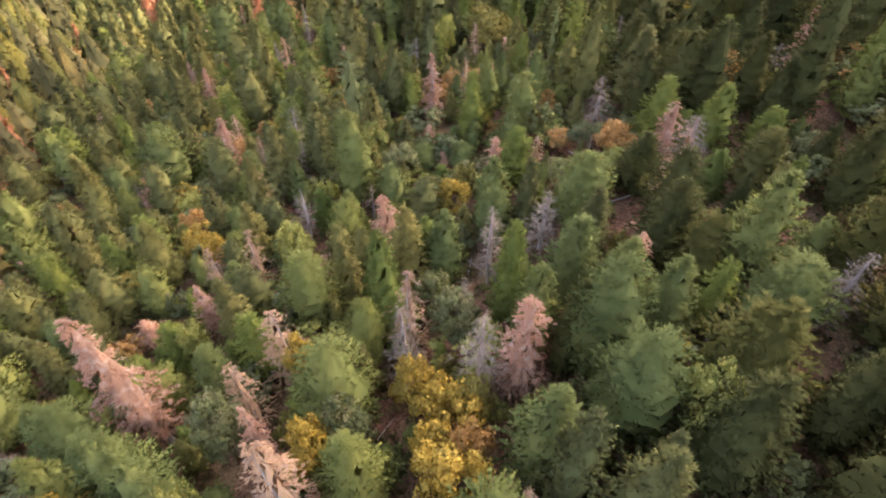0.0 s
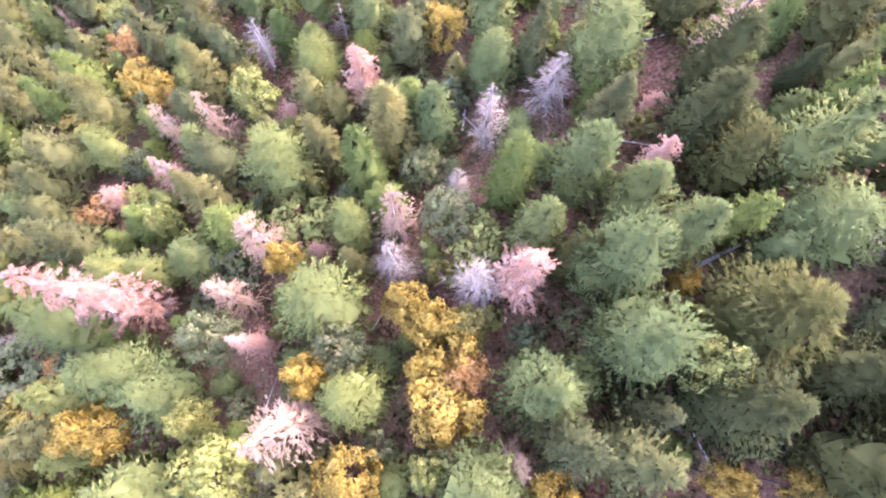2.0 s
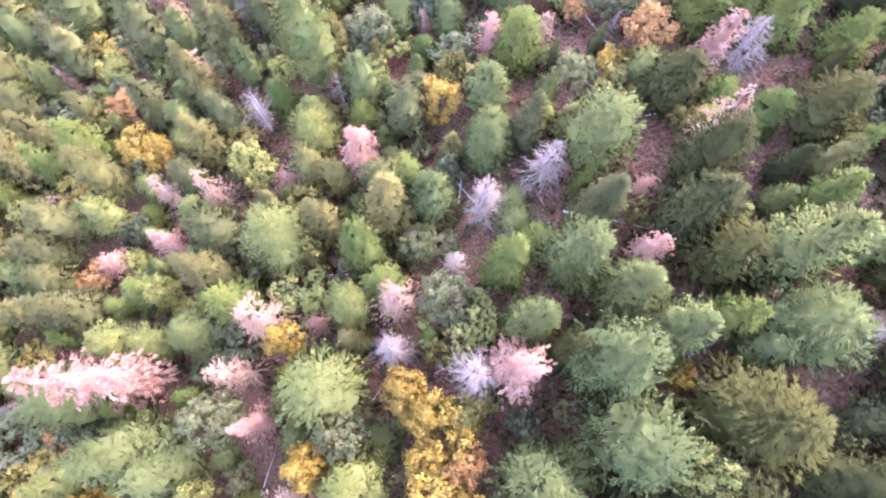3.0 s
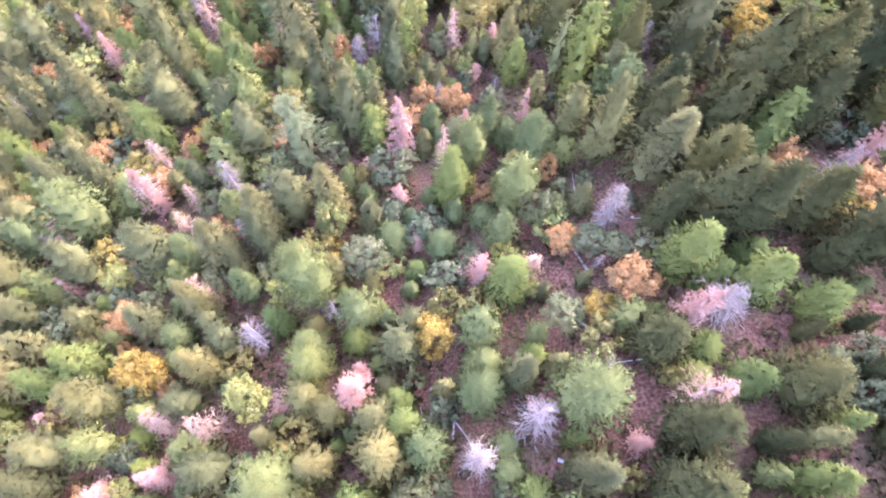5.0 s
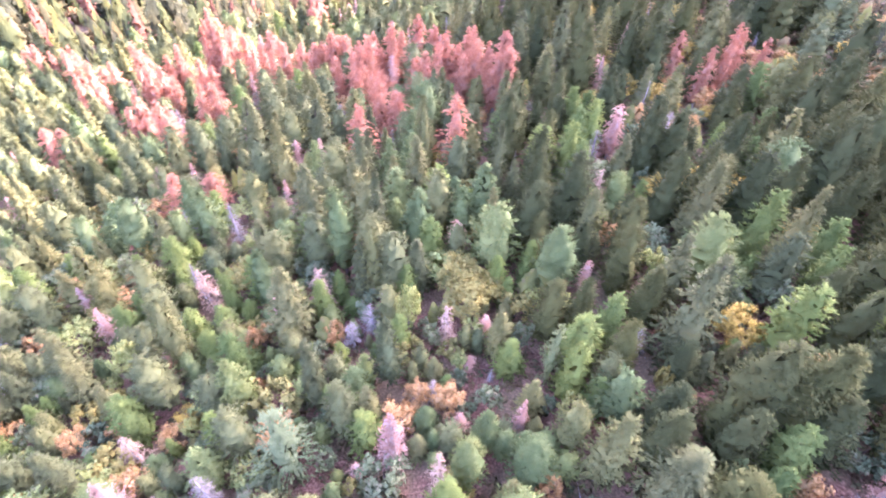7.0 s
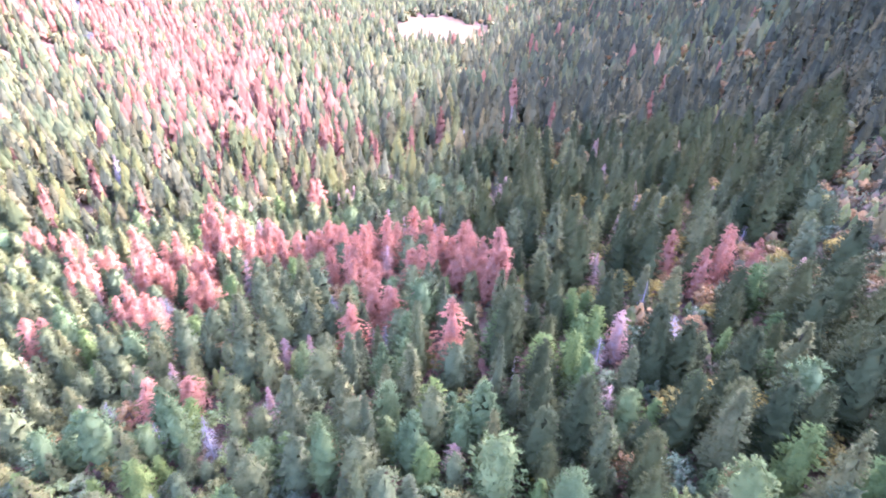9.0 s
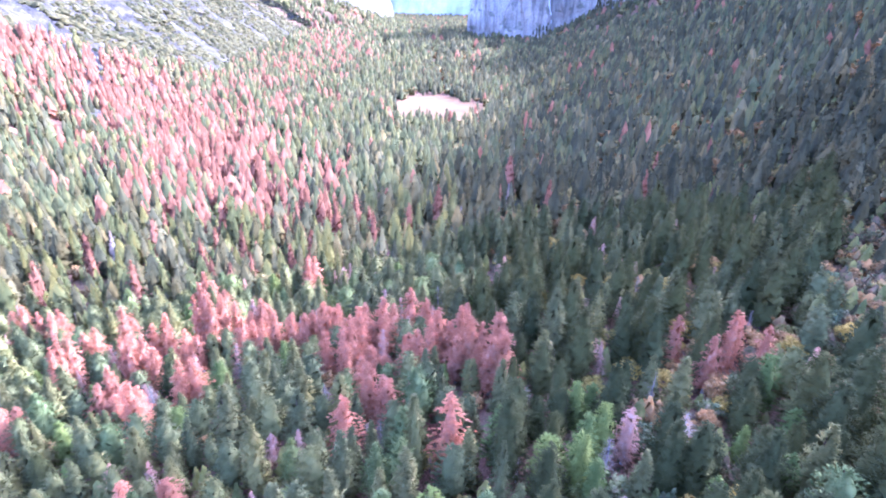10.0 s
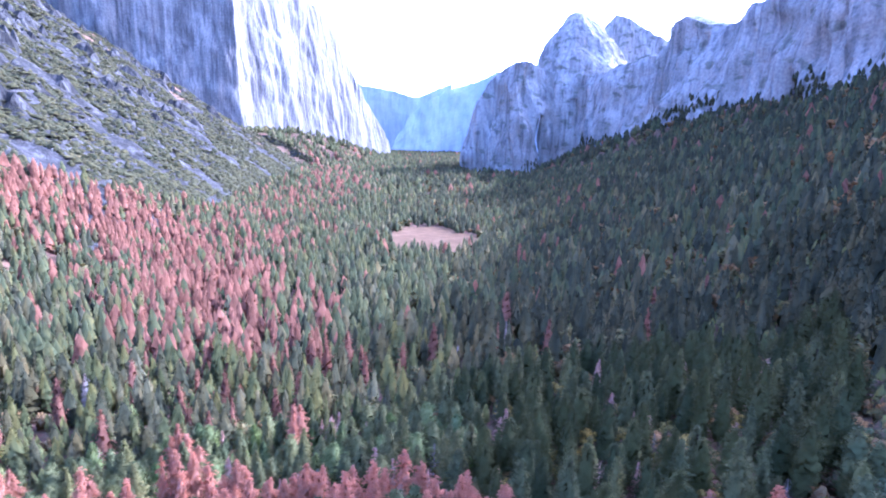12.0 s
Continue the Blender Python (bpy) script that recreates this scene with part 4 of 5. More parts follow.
plant("rust", -25.4, 309.5, -14.6, 4.3)
plant("rust", -36.4, 308.6, -17.5, 3.9)
plant("rust", -50.3, 381.0, -27.5, 4.0)
plant("rust", -50.4, 383.7, -26.3, 4.3)
plant("rust", -57.7, 315.7, -17.9, 4.0)
plant("rust", -60.7, 312.1, -18.6, 4.1)
plant("rust", -12.7, 298.2, -7.8, 4.4)
plant("rust", -9.4, 288.7, -10.5, 4.7)
plant("rust", -3.5, 268.3, -13.5, 4.5)
plant("rust", -14.7, 271.6, -12.1, 4.6)
plant("rust", -109.3, 295.5, -21.8, 3.9)
plant("rust", -113.4, 296.0, -21.3, 3.8)
plant("rust", -85.2, 302.3, -25.1, 4.1)
plant("rust", -90.7, 305.2, -25.9, 4.2)
plant("rust", -63.6, 316.1, -24.2, 3.9)
plant("rust", -66.7, 308.0, -24.2, 4.2)
plant("rust", -88.7, 352.5, -30.5, 4.3)
plant("rust", -88.0, 339.6, -34.0, 4.2)
plant("rust", -173.5, 352.0, -39.9, 5.1)
plant("rust", -173.7, 353.7, -43.1, 5.2)
plant("rust", -138.0, 320.3, -35.8, 4.8)
plant("rust", -142.0, 326.3, -35.4, 4.6)
plant("rust", -129.6, 337.8, -37.5, 5.1)
plant("rust", -129.9, 336.7, -36.7, 5.5)
plant("rust", -108.5, 294.8, -22.0, 5.7)
plant("rust", -98.4, 290.3, -22.5, 5.4)
plant("rust", -100.4, 307.4, -24.7, 5.2)
plant("rust", -105.9, 308.1, -22.5, 5.7)
plant("rust", -100.8, 368.9, -33.5, 5.8)
plant("rust", -106.9, 366.5, -33.2, 4.7)
plant("rust", -73.7, 321.6, -19.9, 4.8)
plant("rust", -83.9, 318.4, -22.7, 5.7)
plant("rust", -91.2, 260.6, -18.3, 4.6)
plant("rust", -88.9, 253.6, -17.8, 5.5)
plant("rust", -105.2, 272.4, -25.9, 4.0)
plant("rust", -112.0, 272.0, -26.0, 4.6)
plant("rust", -81.1, 271.8, -15.4, 3.8)
plant("rust", -80.1, 267.6, -18.8, 4.4)
plant("rust", -61.1, 302.6, -19.1, 5.2)
plant("rust", -57.6, 299.1, -19.3, 4.7)
plant("rust", -64.3, 311.3, -18.9, 5.0)
plant("rust", -58.6, 318.4, -19.7, 4.7)
plant("rust", -47.1, 306.4, -19.2, 4.3)
plant("rust", -58.1, 305.1, -18.8, 3.9)
plant("rust", -34.5, 294.1, -14.2, 4.7)
plant("rust", -43.9, 300.5, -13.7, 4.7)
plant("rust", -27.9, 297.7, -8.9, 5.0)
plant("rust", -36.8, 291.8, -9.7, 4.6)
plant("rust", -26.4, 296.0, -8.4, 4.5)
plant("rust", -28.4, 290.9, -7.5, 4.7)
plant("rust", -17.6, 282.8, -4.3, 5.3)
plant("rust", -16.2, 272.1, -1.7, 5.7)
plant("rust", -26.2, 272.5, -5.1, 4.7)
plant("rust", -17.8, 265.0, -5.7, 3.9)
plant("rust", -3.9, 282.9, -3.3, 4.7)
plant("rust", -0.7, 290.3, -3.9, 4.8)
plant("rust", 20.8, 267.6, 2.0, 4.2)
plant("rust", 13.4, 267.7, 2.7, 4.8)
plant("rust", 26.4, 269.6, 8.0, 4.9)
plant("rust", 27.7, 264.5, 5.5, 5.6)
plant("rust", 28.3, 248.9, 4.6, 4.0)
plant("rust", 21.2, 252.5, 6.1, 4.8)
plant("rust", 34.5, 238.5, 15.3, 5.4)
plant("rust", 31.0, 240.0, 13.3, 5.6)
plant("rust", -11.1, 250.8, -0.8, 4.4)
plant("rust", -3.6, 240.0, -0.4, 4.0)
plant("rust", 5.3, 266.6, -2.3, 4.7)
plant("rust", 3.8, 264.3, -1.6, 4.1)
plant("rust", -48.2, 371.3, -25.3, 4.4)
plant("rust", -47.0, 363.4, -26.1, 4.8)
plant("rust", -204.4, 363.1, -47.7, 4.8)
plant("rust", -193.9, 365.7, -49.8, 4.1)
plant("rust", -141.1, 269.0, -33.2, 4.7)
plant("rust", -140.0, 262.1, -32.9, 4.0)

# ---- the rest of the near wood ----
def red_zone(x, y):
    """How much of the wood is dead, from 0 to 1: the beetle-killed belt along the valley."""
    a = np.exp(-(((x + 112) / 34) ** 4 + ((y - 294) / 30) ** 4))
    b = np.exp(-(((x + 12) / 50) ** 4 + ((y - 292 + 0.35 * x) / 20) ** 4))
    b = np.maximum(b, 0.7 * np.exp(-(((x - 108) / 18) ** 2 + ((y - 232) / 16) ** 2)))
    c = np.exp(-(((x + 190 + 0.38 * (y - 690)) / 95) ** 2 + ((y - 690) / 190) ** 2)) * 1.1
    d = np.exp(-(((x + 480) / 240) ** 2 + ((y - 1030) / 190) ** 2)) * 1.1
    e = np.exp(-(((x + 260) / 130) ** 2 + ((y - 2000) / 700) ** 2)) * 0.55
    return np.clip(0.3 * a + 0.3 * b + c + d + e, 0, 1)


def pick(g, x, y):
    if g.random() < red_zone(x, y) * 0.75 and x < 60:
        return "red"
    kinds = ["pine", "fir", "cedar", "olive", "red", "pale", "grey", "bare", "gold" if x < 30 else "yellow", "orange", "lime", "sage"]
    w = np.array([0.27, 0.27, 0.1, 0.09, 0.035, 0.02, 0.025, 0.01, 0.035, 0.025, 0.04, 0.08]) if y < 115 else np.array([0.2, 0.29, 0.15, 0.15, 0.03, 0.02, 0.03, 0.01, 0.045, 0.03, 0.035, 0.06])
    if y > 115:
        w[5:8] *= 0.5
    if x > -15 and y > 100:
        w[4] = 0.012
    if x < -15:
        w[0:2] *= 0.6
        w[3] *= 1.8
        w[4] = 0.045
        w[8:10] *= 2.2
        w[11] *= 1.6
    if x > 60:
        w[8] *= 2.5
        w[9] *= 3
    return kinds[g.choice(len(kinds), p=w / w.sum())]


def open_ground(x, y):
    """Bare litter between the crowns, mostly on the shaded side."""
    n = noise.fractal(Vector((x * 0.07, y * 0.07, 3.0)), 0.8, 2.0, 2)
    return n > (0.3 if x > 12 and y < 105 else 0.6)


fill = np.random.default_rng(23)
for gyv in np.arange(-20, 215, 6.0):
    for gxv in np.arange(-130, 130, 6.0):
        x, y = gxv + fill.uniform(-2.6, 2.6), gyv + fill.uniform(-2.6, 2.6)
        roll_dice, kind_rng = fill.random(), fill.random()
        if abs(x + 5) > 66 + 0.42 * max(y, 8) or roll_dice > 0.92 or open_ground(x, y):
            continue
        kind = pick(fill, x, y)
        # right of x 28 most conifers turn dark, imitating the shade on that side
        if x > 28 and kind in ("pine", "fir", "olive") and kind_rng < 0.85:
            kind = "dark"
        r = {"pine": 3.4, "dark": 3.6, "fir": 3.2, "cedar": 2.6, "olive": 3.0}.get(kind, 2.4)
        kind = kind + "_light" if kind + "_light" in PROTOS else kind
        if all((x - a) ** 2 + (y - b) ** 2 > ((0.52 if 78 < y < 128 else 0.62) * (r + c)) ** 2 for a, b, c in planted if abs(a - x) < 12 and abs(b - y) < 12):
            plant(kind, x, y)


def in_scrub(x, y):
    """An open strip of oaks and low scrub on the shaded slope."""
    return (abs((y - 205) - 0.72 * (x - 105)) < 30) & (x > 85) & (x < 230)


def far_strip(x, y):
    """The wood ahead whose trees still stand apart to the eye."""
    return (abs(x + 6) < 34 + 0.74 * (y - 80)) & (y >= 212) & (y < 386)


for gyv in np.arange(212, 386, 6.8):
    for gxv in np.arange(-262, 252, 6.8):
        x, y = gxv + fill.uniform(-2.9, 2.9), gyv + fill.uniform(-2.9, 2.9)
        skip, dice = fill.random() > 0.95, fill.random()
        if skip or not far_strip(x, y):
            continue
        kind = pick(fill, x, y)
        if in_scrub(x, y):
            kind = ("orange", "sage", "yellow", "olive", "gold", "sage")[int(dice * 6)]
        elif kind in ("sage", "lime"):
            kind = ("gold", "fir", "orange", "dark")[int(dice * 4)]
        # right of x 35 darkened firs prevail, their colour holding the slope's shade
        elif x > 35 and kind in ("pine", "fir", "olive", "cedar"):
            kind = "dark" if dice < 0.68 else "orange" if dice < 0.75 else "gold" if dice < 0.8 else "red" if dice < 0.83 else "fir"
        elif kind in ("pine", "cedar") and dice < 0.6:
            kind = ("olive", "fir")[int(dice * 10) % 2]
        r = {"pine": 3.4, "dark": 3.6, "fir": 3.2, "cedar": 2.8, "olive": 3.0}.get(kind, 2.6)
        kind = kind + "_light" if kind + "_light" in PROTOS else kind
        if all((x - a) ** 2 + (y - b) ** 2 > (0.6 * (r + c)) ** 2 for a, b, c in planted if abs(a - x) < 12 and abs(b - y) < 12):
            plant(kind, x, y)


young = np.random.default_rng(29)
YOUNG = ("pine_light", "cedar_light", "sage_light", "olive_light", "lime_light", "fir_light", "red", "orange_light", "gold_light")
for gyv in np.arange(-24, 190, 3.4):
    for gxv in np.arange(-110, 100, 3.4):
        x, y = gxv + young.uniform(-1.6, 1.6), gyv + young.uniform(-1.6, 1.6)
        kind = YOUNG[young.choice(9, p=(0.24, 0.15, 0.27, 0.09, 0.06, 0.06, 0.035, 0.05, 0.045))]
        r, tall, dice = young.uniform(1.5, 3.1), young.uniform(4, 11), young.random()
        if abs(x + 5) > 46 + 0.4 * y or dice > 0.6 or open_ground(x, y):
            continue
        if all((x - a) ** 2 + (y - b) ** 2 > (0.6 * (r + c)) ** 2 for a, b, c in planted if abs(a - x) < 9 and abs(b - y) < 9):
            plant(kind, x, y, ground_at(x, y) + tall, r)


# ---- fallen trunks on the forest floor ----
def fallen_log(x, y, length, turn, radius):
    g = np.random.default_rng(int(abs(x * 13 + y * 7)))
    v, f = trunk_arrays(g, length, radius)
    ob = mesh_object("fallen_log", v, f, DEADWOOD, None, True)
    a = radians(turn)
    tip = Vector((x + length * math.cos(a), y + length * math.sin(a), ground_at(x + length * math.cos(a), y + length * math.sin(a)) + radius))
    foot = Vector((x, y, ground_at(x, y) + radius * 0.6))
    ob.matrix_world = Matrix.Translation(foot) @ (tip - foot).to_track_quat("Z", "Y").to_matrix().to_4x4()
    return tagged(ob, "bleached fallen trunk lying on needle litter", "fallen log", "fallen logs")


log_rng = np.random.default_rng(77)
fallen_log(31, 37, 15, 25, 0.28)
fallen_log(37.5, 36, 9, 60, 0.2)
fallen_log(4, 62, 11, 80, 0.2)
fallen_log(1, 60, 9, 105, 0.16)
for k in range(26):
    fallen_log(log_rng.uniform(-35, 45), log_rng.uniform(10, 120), log_rng.uniform(6, 14), log_rng.uniform(0, 360), log_rng.uniform(0.12, 0.26))


# ---- farther woods, uncountable ----
def wood(name, label, material, template, xs, ys, heights, widths, sink=0.3, base=None):
    """Many trees in one mesh: the template is blades for a tree one metre high and one metre in radius. base: heights of the feet, where they stand on rock."""
    g = np.random.default_rng(len(xs))
    n = len(xs)
    if n == 0:
        return
    a = g.uniform(0, 2 * math.pi, n)
    pick_t = g.integers(len(template), size=n)
    feet = ground(xs, ys) if base is None else np.asarray(base)
    chunks, corners, count = [], [], 0
    soft = []
    for i, (t, f, m) in enumerate(template):
        k = np.nonzero(pick_t == i)[0]
        c, s = np.cos(a[k])[:, None], np.sin(a[k])[:, None]
        w, h = np.asarray(widths)[k][:, None], np.asarray(heights)[k][:, None]
        x = (t[None, :, 0] * c - t[None, :, 1] * s) * w + np.asarray(xs)[k][:, None]
        y = (t[None, :, 0] * s + t[None, :, 1] * c) * w + np.asarray(ys)[k][:, None]
        z = t[None, :, 2] * h + (feet[k] - sink)[:, None]
        chunks.append(np.stack([x, y, z], -1).reshape(-1, 3))
        soft.append(np.stack([m[None, :, 0] * c - m[None, :, 1] * s, m[None, :, 0] * s + m[None, :, 1] * c, np.broadcast_to(m[None, :, 2], x.shape)], -1).reshape(-1, 3))
        corners.append((f[None] + (count + np.arange(len(k)) * len(t))[:, None, None]).reshape(-1, 3))
        count += len(k) * len(t)
    tagged(mesh_object(name, np.concatenate(chunks), np.concatenate(corners), material, None, True, np.concatenate(soft)), label, "forest", kind="stuff")


def unit_template(crown, h, r, uneven=0.2):
    """A crown brought to one metre in height and radius."""
    verts, faces, normals = crown_mesh(crown, h, r, 0.0, uneven, 0.9)
    return verts / np.array([r, r, h]), faces, normals


def tier_tree(g, h, r, low, tiers, points, shape, droop):
    """A layered conifer: overlapping skirts of boughs, each with a ragged, drooping rim."""
    out = []
    for k in range(tiers):
        u = (k + g.uniform(-0.25, 0.25) * (k > 0)) / tiers
        reach = r * float(shape(np.array(min(u, 0.97)))) * g.uniform(0.85, 1.1) + 0.02 * r
        z = low + (h - low) * u
        deep = (h - low) / tiers * g.uniform(2.5, 3.3)
        n = points * 2
        a = np.arange(n) * 2 * math.pi / n + g.uniform(0, 6) + g.uniform(-0.25, 0.25, n)
        d = reach * np.where(np.arange(n) % 2, g.uniform(0.62, 0.85, n), g.uniform(0.85, 1.2, n))
        rim = np.stack([d * np.cos(a), d * np.sin(a), z - droop * d + g.uniform(-0.5, 0.5, n) * deep * 0.5], -1)
        apex = np.array([g.normal(0, 0.05) * reach, g.normal(0, 0.05) * reach, min(z + deep, h)])
        out += [(apex, rim[i], rim[(i + 1) % n]) for i in range(n)]
    return np.array(out)


def mid_template(i, shape, droop=0.4):
    g = np.random.default_rng(500 + i)
    skirts = tier_tree(g, 27, 4.2, 2, 7, 4, shape, 0.25)
    tufts = conifer_crown(g, 26.5, 5.3, 2, 18, 6, 1, 5, shape, droop, 1.6, 0.3, 0.36, 0.25, 0, 0.45)
    return unit_template(np.concatenate([skirts, tufts]), 27, 5.6)


def dead_template(i):
    g = np.random.default_rng(560 + i)
    return unit_template(conifer_crown(g, 27, 5.0, 2, 16, 7, 1, 5, (column_shape, cone_shape)[i % 2], 0.5, 1.6, 0.55, 0.42, 0.1, 0.55, 0.65), 27, 5.4)


def far_template(i, shape, tiers=6, points=4):
    return unit_template(tier_tree(np.random.default_rng(600 + i), 27, 5.6, 1.0, tiers, points, shape, 0.25), 27, 5.6)


def dome_shape(u):
    return np.sqrt(np.clip(1 - (u * 0.98) ** 2, 0.02, 1))


def oak_template(i, clumps, leaves, size, body_r=2.9):
    """A broad crown: leaf clumps, over a dense, uneven dome where the crown is seen from afar."""
    g = np.random.default_rng(700 + i)
    leaf, face = oak_crown(g, 13, 4.2, 2, clumps, leaves, size)
    if not body_r:
        return unit_template((leaf, face), 13, 4.2)
    body = core(11 + 0.1 * i, body_r, 1.5, dome_shape, 1.0, 4, 7, 0.12, 0.3)
    way = unit(body.reshape(-1, 3) - np.array([0, 0, 5.0]) + g.normal(0, 0.8, (body.size // 3, 3)))
    return unit_template((np.concatenate([leaf, body]), np.concatenate([face, way])), 13, 4.2)


MID = [mid_template(i, (spire_shape, column_shape, cone_shape, spire_shape)[i % 4]) for i in range(8)]
MID_DEAD = [dead_template(i) for i in range(4)]
FAR = [far_template(i, (spire_shape, column_shape, cone_shape)[i % 3]) for i in range(9)]
FARTHER = [far_template(i, (spire_shape, column_shape, cone_shape)[i % 3], 5, 3) for i in range(6)]
MID_OAK = [oak_template(i, 24, 16, 1.15, 2.5) for i in range(3)]
LOW_BRUSH = [unit_template(core(10, 5 + 0.1 * i, -1.0, dome_shape, 1.0, 3, 7, 0.1, 0.34), 10, 5, 0.35) for i in range(5)]
FAR_OAKS = [oak_template(i, 6, 6, 3.2) for i in range(3)]


def scatter(g, x0, x1, y0, y1, step, keep):
    xs, ys = np.meshgrid(np.arange(x0, x1, step), np.arange(y0, y1, step))
    xs = (xs + g.uniform(-0.45, 0.45, xs.shape) * step).ravel()
    ys = (ys + g.uniform(-0.45, 0.45, ys.shape) * step).ravel()
    k = keep(xs, ys, g.random(xs.shape))
    return xs[k], ys[k]


def sort_kinds(g, xs, ys, oak_share):
    q = g.random(len(xs))
    dead = q < np.clip(red_zone(xs, ys) * 0.85 + 0.02, 0, 0.92)
    q2 = g.random(len(xs))
    oak = ~dead & (q2 < oak_share * np.where(xs > 60, 1.8, 0.8))
    grey = ~dead & ~oak & (q2 > 0.995)
    return dead, oak, grey, ~(dead | oak | grey)


wg = np.random.default_rng(41)


def patchy(x, y):
    """How closely the trees stand: thickets and looser ground by turns."""
    return 0.84 + 0.16 * np.sin(x * 0.061 + 1.3 * np.sin(y * 0.027)) + 0.14 * np.sin(y * 0.083 + x * 0.031) + 0.1 * np.sin(x * 0.171 - y * 0.133)


near_strip = lambda x, y: (abs(x + 5) < 62 + 0.42 * y) & (y < 215) & (x > -130) & (x < 120)
stood = np.array([p for p in planted if p[1] > 150])
def clear(x, y, r=2.6):
    """True where no single tree stands in the way."""
    ok = np.ones(x.shape, bool)
    for a, b, c in stood:
        ok &= (x - a) ** 2 + (y - b) ** 2 > (0.75 * (r + c)) ** 2
    return ok


mx_, my_ = scatter(wg, -360, 490, -40, 520, 8.8, lambda x, y, q: ~near_strip(x, y) & ~far_strip(x, y) & (x > -75 - 0.78 * y) & (x < 60 + 1.12 * np.maximum(y - 80, 0)) & (q < patchy(x, y)) & clear(x, y, 3.4))
dead, oak, grey, green = sort_kinds(wg, mx_, my_, 0.14)
hh = 14 + 23 * wg.beta(1.3, 1.5, len(mx_))
hh = hh * np.where(dead & (red_zone(mx_, my_) > 0.4), 1.1, 1.0)
scrub = in_scrub(mx_, my_)
hh = np.where(scrub, hh * 0.55, hh)
oak = np.where(scrub, wg.random(len(mx_)) < 0.6, oak)
green, dead, grey = green & ~oak, dead & ~oak, grey & ~oak
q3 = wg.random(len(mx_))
# share of darkened firs grows to the right, to imitate the slope's shade
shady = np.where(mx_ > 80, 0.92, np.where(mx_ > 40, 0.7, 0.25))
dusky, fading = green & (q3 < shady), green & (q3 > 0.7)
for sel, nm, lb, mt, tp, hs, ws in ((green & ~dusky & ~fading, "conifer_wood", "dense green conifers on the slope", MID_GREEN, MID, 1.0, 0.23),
                                    (dusky, "dark_fir_wood", "dark blue-green firs on the slope, deepened for its shade", MID_DARK_SHADED, MID, 1.0, 0.24),
                                    (fading, "fading_conifer_wood", "olive conifers among the green ones", MID_FADING, MID, 0.95, 0.22),
                                    (dead, "dead_conifer_wood", "stands of rust-pink dead conifers", FAR_RED, MID_DEAD, 1.0, 0.21),
                                    (oak & (q3 < 0.55), "oak_wood", "olive and tan oaks among the conifers", FAR_OAK, MID_OAK, 0.5, 0.22),
                                    (oak & (q3 >= 0.55), "turning_oak_wood", "orange autumn oaks among the conifers", FAR_ORANGE, MID_OAK, 0.45, 0.2),
                                    (grey, "snag_wood", "grey dead trees in the wood", FAR_GREY, MID_DEAD, 0.8, 0.16)):
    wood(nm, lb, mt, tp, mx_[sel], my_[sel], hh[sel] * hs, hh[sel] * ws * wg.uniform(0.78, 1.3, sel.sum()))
nx_, ny_ = scatter(wg, -360, 490, 150, 620, 7.0, lambda x, y, q: (x > -75 - 0.78 * y) & (x < 60 + 1.12 * np.maximum(y - 80, 0)) & (q < 0.75) & clear(x, y, 2.0))
low = wg.uniform(5, 13, len(nx_))
close_by = ny_ < 400
for sel, nm, tp in ((close_by, "young_conifers", [far_template(60 + i, (spire_shape, cone_shape)[i % 2], 8, 6) for i in range(5)]), (~close_by, "young_conifer_wood", FARTHER)):
    wood(nm, "young conifers filling the gaps of the wood", YOUNG_GREEN, tp, nx_[sel], ny_[sel], low[sel], low[sel] * wg.uniform(0.22, 0.36, sel.sum()))

# the wood goes on beyond what the flight sees closely
ox, oy = scatter(wg, -420, 460, -260, 330, 11.5, lambda x, y, q: ~near_strip(x, y) & ~((x > -75 - 0.78 * y) & (x < 60 + 1.12 * np.maximum(y - 80, 0)) & (y > -40)) & ~((abs(x + 5) < 62 + 0.42 * y) & (y > -28)) & (q < patchy(x, y)))
tall = wg.uniform(16, 34, len(ox))
wood("outer_conifers", "conifers carrying on over the hillside", FAR_GREEN, FAR, ox, oy, tall, tall * wg.uniform(0.18, 0.28, len(ox)))

# low shrubs over the litter
ux, uy = scatter(wg, -110, 100, -25, 200, 2.1, lambda x, y, q: (abs(x + 5) < 60 + 0.42 * y) & (q < 0.62) & (np.sin(x * 0.19 + 1) + np.sin(y * 0.17 + x * 0.07) + 0.6 * np.sin(x * 0.43 - y * 0.37) < 0.75))
wood("forest_shrubs", "low green and rusty shrubs on the forest floor", SHRUB, [oak_template(i, 7, 9, 1.9, 0) for i in range(3)], ux, uy, wg.uniform(0.6, 2.2, len(ux)), wg.uniform(0.6, 1.5, len(ux)), 0.05)

kx, ky = scatter(wg, 70, 240, 160, 330, 4.6, lambda x, y, q: (abs((y - 205) - 0.72 * (x - 105)) < 34) & (q < 0.85) & clear(x, y, 1.5))
turning = wg.random(len(kx)) < 0.45
for sel, nm, lb, mt in ((~turning, "slope_scrub", "low grey-green scrub on the open slope", SHRUB), (turning, "slope_oak_scrub", "low rusty oak scrub on the open slope", FAR_ORANGE)):
    wood(nm, lb, mt, [oak_template(40 + i, 26, 18, 1.0, 2.2) for i in range(4)], kx[sel], ky[sel], wg.uniform(2.5, 8, sel.sum()), wg.uniform(2.2, 5, sel.sum()), 0.1)

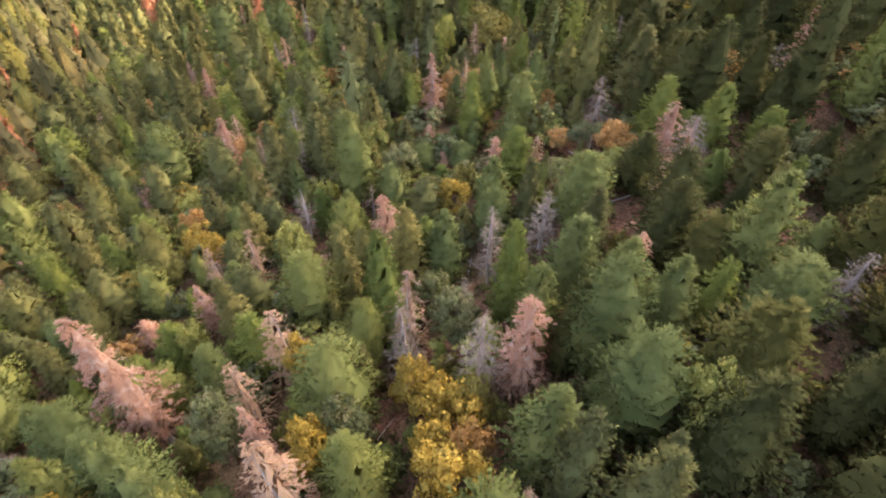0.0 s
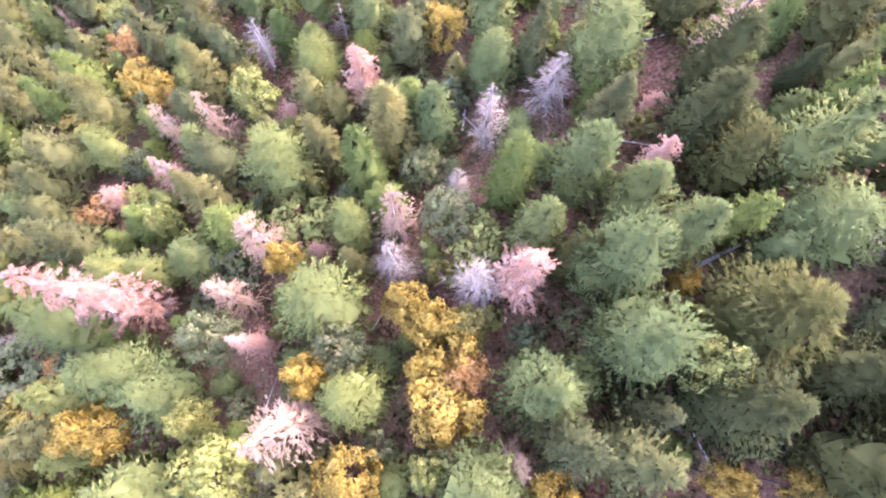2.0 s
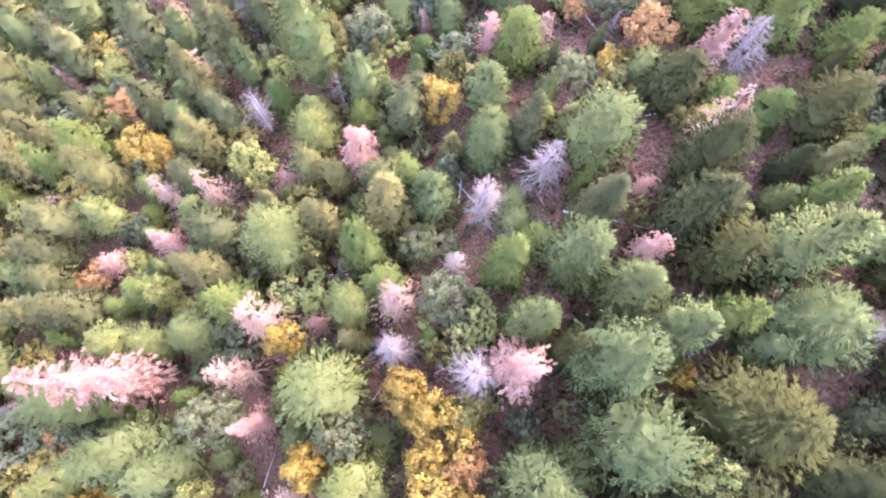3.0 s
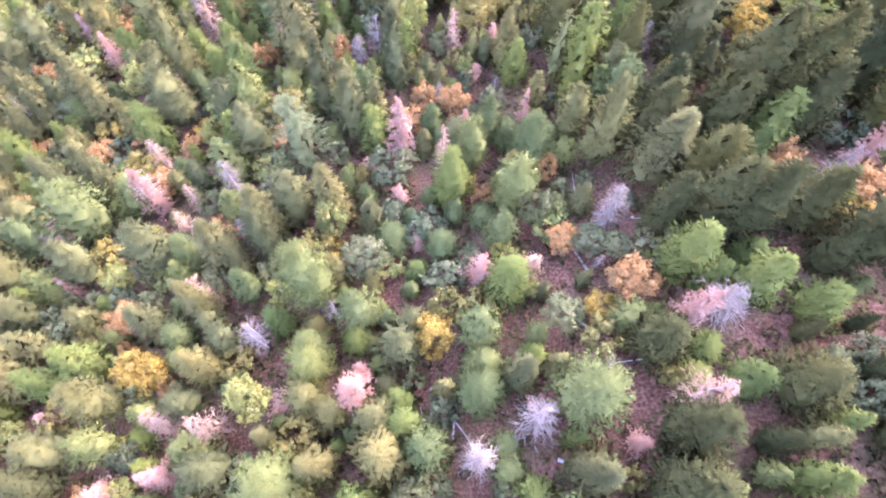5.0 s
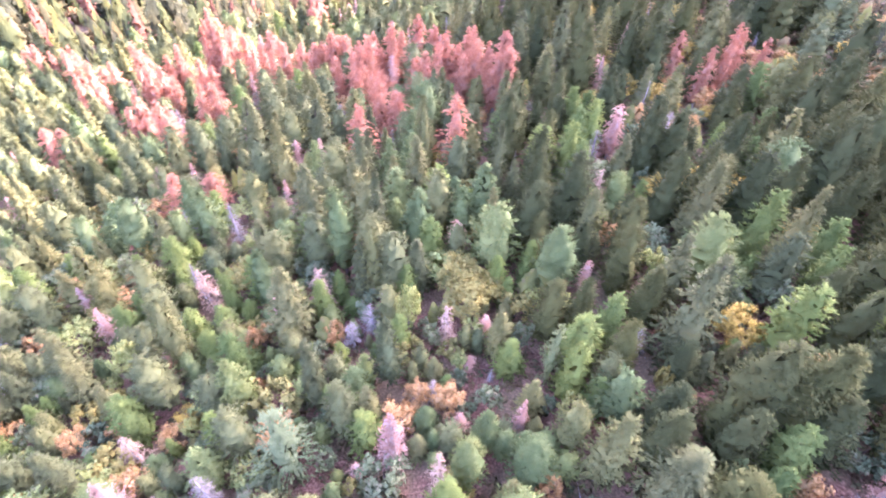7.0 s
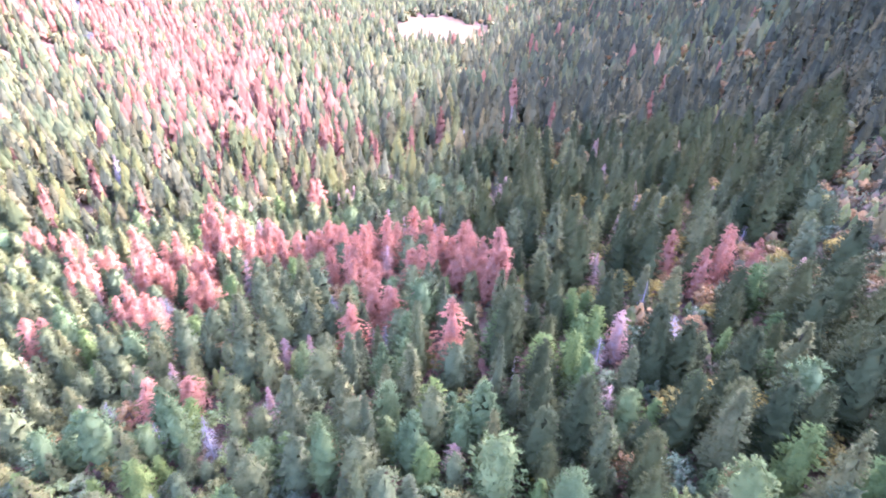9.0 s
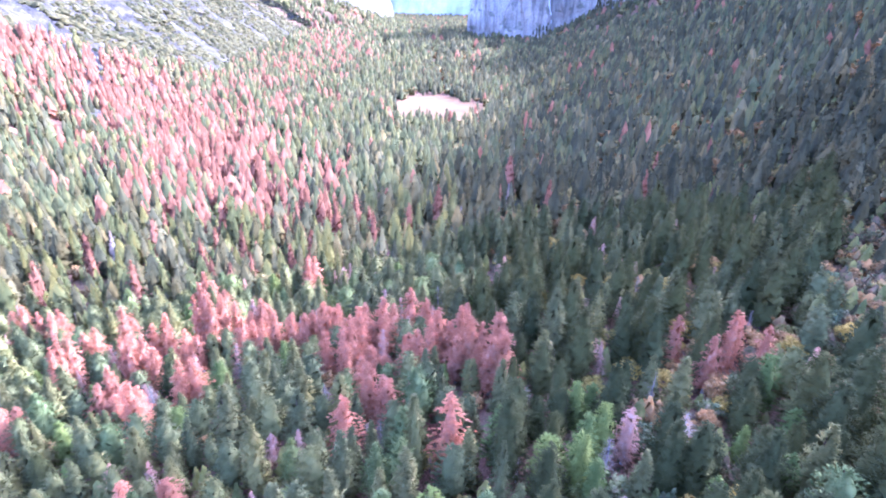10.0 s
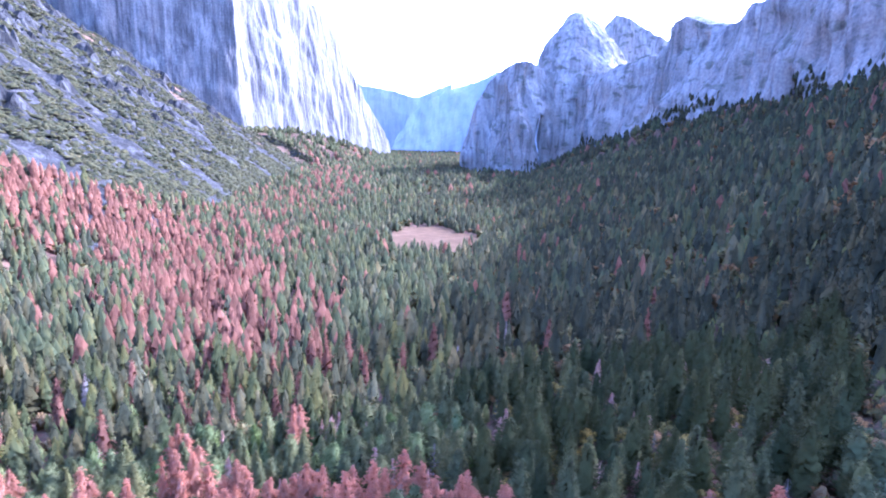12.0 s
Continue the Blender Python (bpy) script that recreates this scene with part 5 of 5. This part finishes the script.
# from the middle distance to the cliffs
def far_keep(density):
    def keep(x, y, q):
        spur = talus_rise(x, y)
        open_rock = spur > np.maximum(8, 8 + (1400 - y) * 0.31)
        return (abs(x) < 90 + 0.86 * y) & ~in_meadow(x, y) & ~open_rock & (q < np.minimum(density, patchy(x, y) + 0.05)) & (ground(x, y) < 220 + 22 * np.sin(y * 0.019) + 14 * np.sin(y * 0.047 + 1)) & (x < 930)
    return keep


for y0, y1, step, dens, tag in ((520, 1000, 9.8, 0.97, "far"), (1000, 1800, 12.4, 0.97, "farther"), (1800, 4700, 23.0, 0.97, "farthest")):
    fx, fy = scatter(wg, -1600, 1000, y0, y1, step, far_keep(dens))
    dead, oak, grey, green = sort_kinds(wg, fx, fy, 0.07)
    hh = (14 + 21 * wg.beta(1.5, 1.6, len(fx))) * (1.0 if y0 < 1500 else 1.25)
    wide = 0.22 if y0 < 900 else (0.26 if y0 < 1500 else 0.38)
    # more darkened firs to the right here too, in place of deeper shade
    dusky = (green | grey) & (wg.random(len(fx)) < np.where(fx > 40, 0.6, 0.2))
    shapes = FAR if y0 < 1500 else FARTHER
    fading = (green | grey) & ~dusky & (wg.random(len(fx)) < 0.24)
    # rusty oaks, thickest on the open side above the forest
    thick = np.clip(0.06 + 0.75 * ease(0.62, 0.8, fx / (fy + 40)) * (0.5 + 0.5 * np.sin(fy * 0.05 + fx * 0.021)), 0, 0.6)
    rusty = ~dead & (fx > 60) & (np.random.default_rng(y0).random(len(fx)) < thick)
    green, oak, grey, dusky, fading = (k & ~rusty for k in (green, oak, grey, dusky, fading))
    for sel, nm, mt, tp, hs, ws in (((green | grey) & ~dusky & ~fading, "conifers", FAR_GREEN, shapes, 1.0, 1.0), (fading, "fading_conifers", MID_FADING, shapes, 0.95, 1.0), (dusky, "dark_firs", MID_DARK_SHADED, shapes, 1.0, 1.0),
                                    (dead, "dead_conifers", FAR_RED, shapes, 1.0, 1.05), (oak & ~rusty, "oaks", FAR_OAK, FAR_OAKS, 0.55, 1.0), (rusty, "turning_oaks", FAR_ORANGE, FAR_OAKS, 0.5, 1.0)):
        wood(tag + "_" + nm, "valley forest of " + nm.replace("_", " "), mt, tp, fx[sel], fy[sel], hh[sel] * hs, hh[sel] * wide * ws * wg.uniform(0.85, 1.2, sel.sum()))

# firs that climb the broken foot and the ledges of the shaded cliffs
cg = np.random.default_rng(53)
rock = south_face[3:-3].reshape(-1, 3)
rock = rock[(rock[:, 1] > 1050) & (rock[:, 1] < 2720)]
rock = rock[cg.random(len(rock)) < 0.5]
climb = 10 + 62 * np.maximum(0, np.sin(rock[:, 1] * 0.0105 + 0.6)) ** 2 + 34 * np.maximum(0, np.sin(rock[:, 1] * 0.027 + 2.0))
over = rock[:, 2] - ground(rock[:, 0], rock[:, 1])
shelf = np.abs(over - 40 - 0.3 * (1880 - rock[:, 1])) < 13
rock = rock[((over > -5) & (over < climb * cg.uniform(0.3, 1.15, len(rock)))) | (shelf & (rock[:, 1] > 1640) & (rock[:, 1] < 1880) & (cg.random(len(rock)) < 0.6))]
tall = cg.uniform(13, 24, len(rock))
wood("cliff_firs", "dark firs on the ledges of the shaded cliffs", MID_DARK_SHADED, FARTHER, rock[:, 0] - 1.5, rock[:, 1] - 1.0, tall, tall * cg.uniform(0.26, 0.4, len(rock)), 5.0, rock[:, 2])

# brush on the rocky side, in bands between the chutes that run down it
def brush_keep(x, y, q):
    c = y + 0.12 * x + 16 * np.sin(x * 0.013 + 0.7) + 7 * np.sin(x * 0.041)
    chute = 0.75 * np.sin(c * 0.0373 + 0.9 * np.sin(x * 0.006)) + 0.9 * np.sin(c * 0.0131 + 1.1) + 0.5 * np.sin(x * 0.017 + c * 0.023)
    rise = talus_rise(x, y)
    return (rise > 0) & (rise > (1330 - y) * 0.31) & (x > -120 - 0.78 * (y - 100)) & (q < np.clip(0.98 - 1.9 * np.maximum(chute - 0.7, 0) - 0.5 * ease(0.5, 1.3, np.sin(x * 0.031 + 2 * np.sin(y * 0.011)) + np.sin(y * 0.043 + x * 0.019)), 0.03, 1))


bx, by = scatter(wg, -1700, -396, 900, 2860, 10.0, brush_keep)
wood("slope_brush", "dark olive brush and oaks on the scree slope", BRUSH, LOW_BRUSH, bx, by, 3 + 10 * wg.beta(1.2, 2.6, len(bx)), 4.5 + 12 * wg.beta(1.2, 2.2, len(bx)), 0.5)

# pale blocks strewn along the chutes and under the crags
rx, ry = scatter(wg, -1700, -396, 900, 2860, 12.0, lambda x, y, q: (talus_rise(x, y) > 0) & (talus_rise(x, y) > (1330 - y) * 0.31) & (x > -120 - 0.78 * (y - 100)) & (q < 0.02 + 0.16 * ~brush_keep(x, y, np.full(x.shape, 0.5))))
size = 1.2 + 5 * wg.beta(1.0, 3.5, len(rx))
wood("boulders", "pale granite blocks strewn over the scree", BOULDER, [unit_template(core(2, 1, -0.6, dome_shape, 1.0, 3, 5, 0.15, 0.35), 2, 1) for i in range(1)], rx, ry, size * 1.3, size, 0.3)
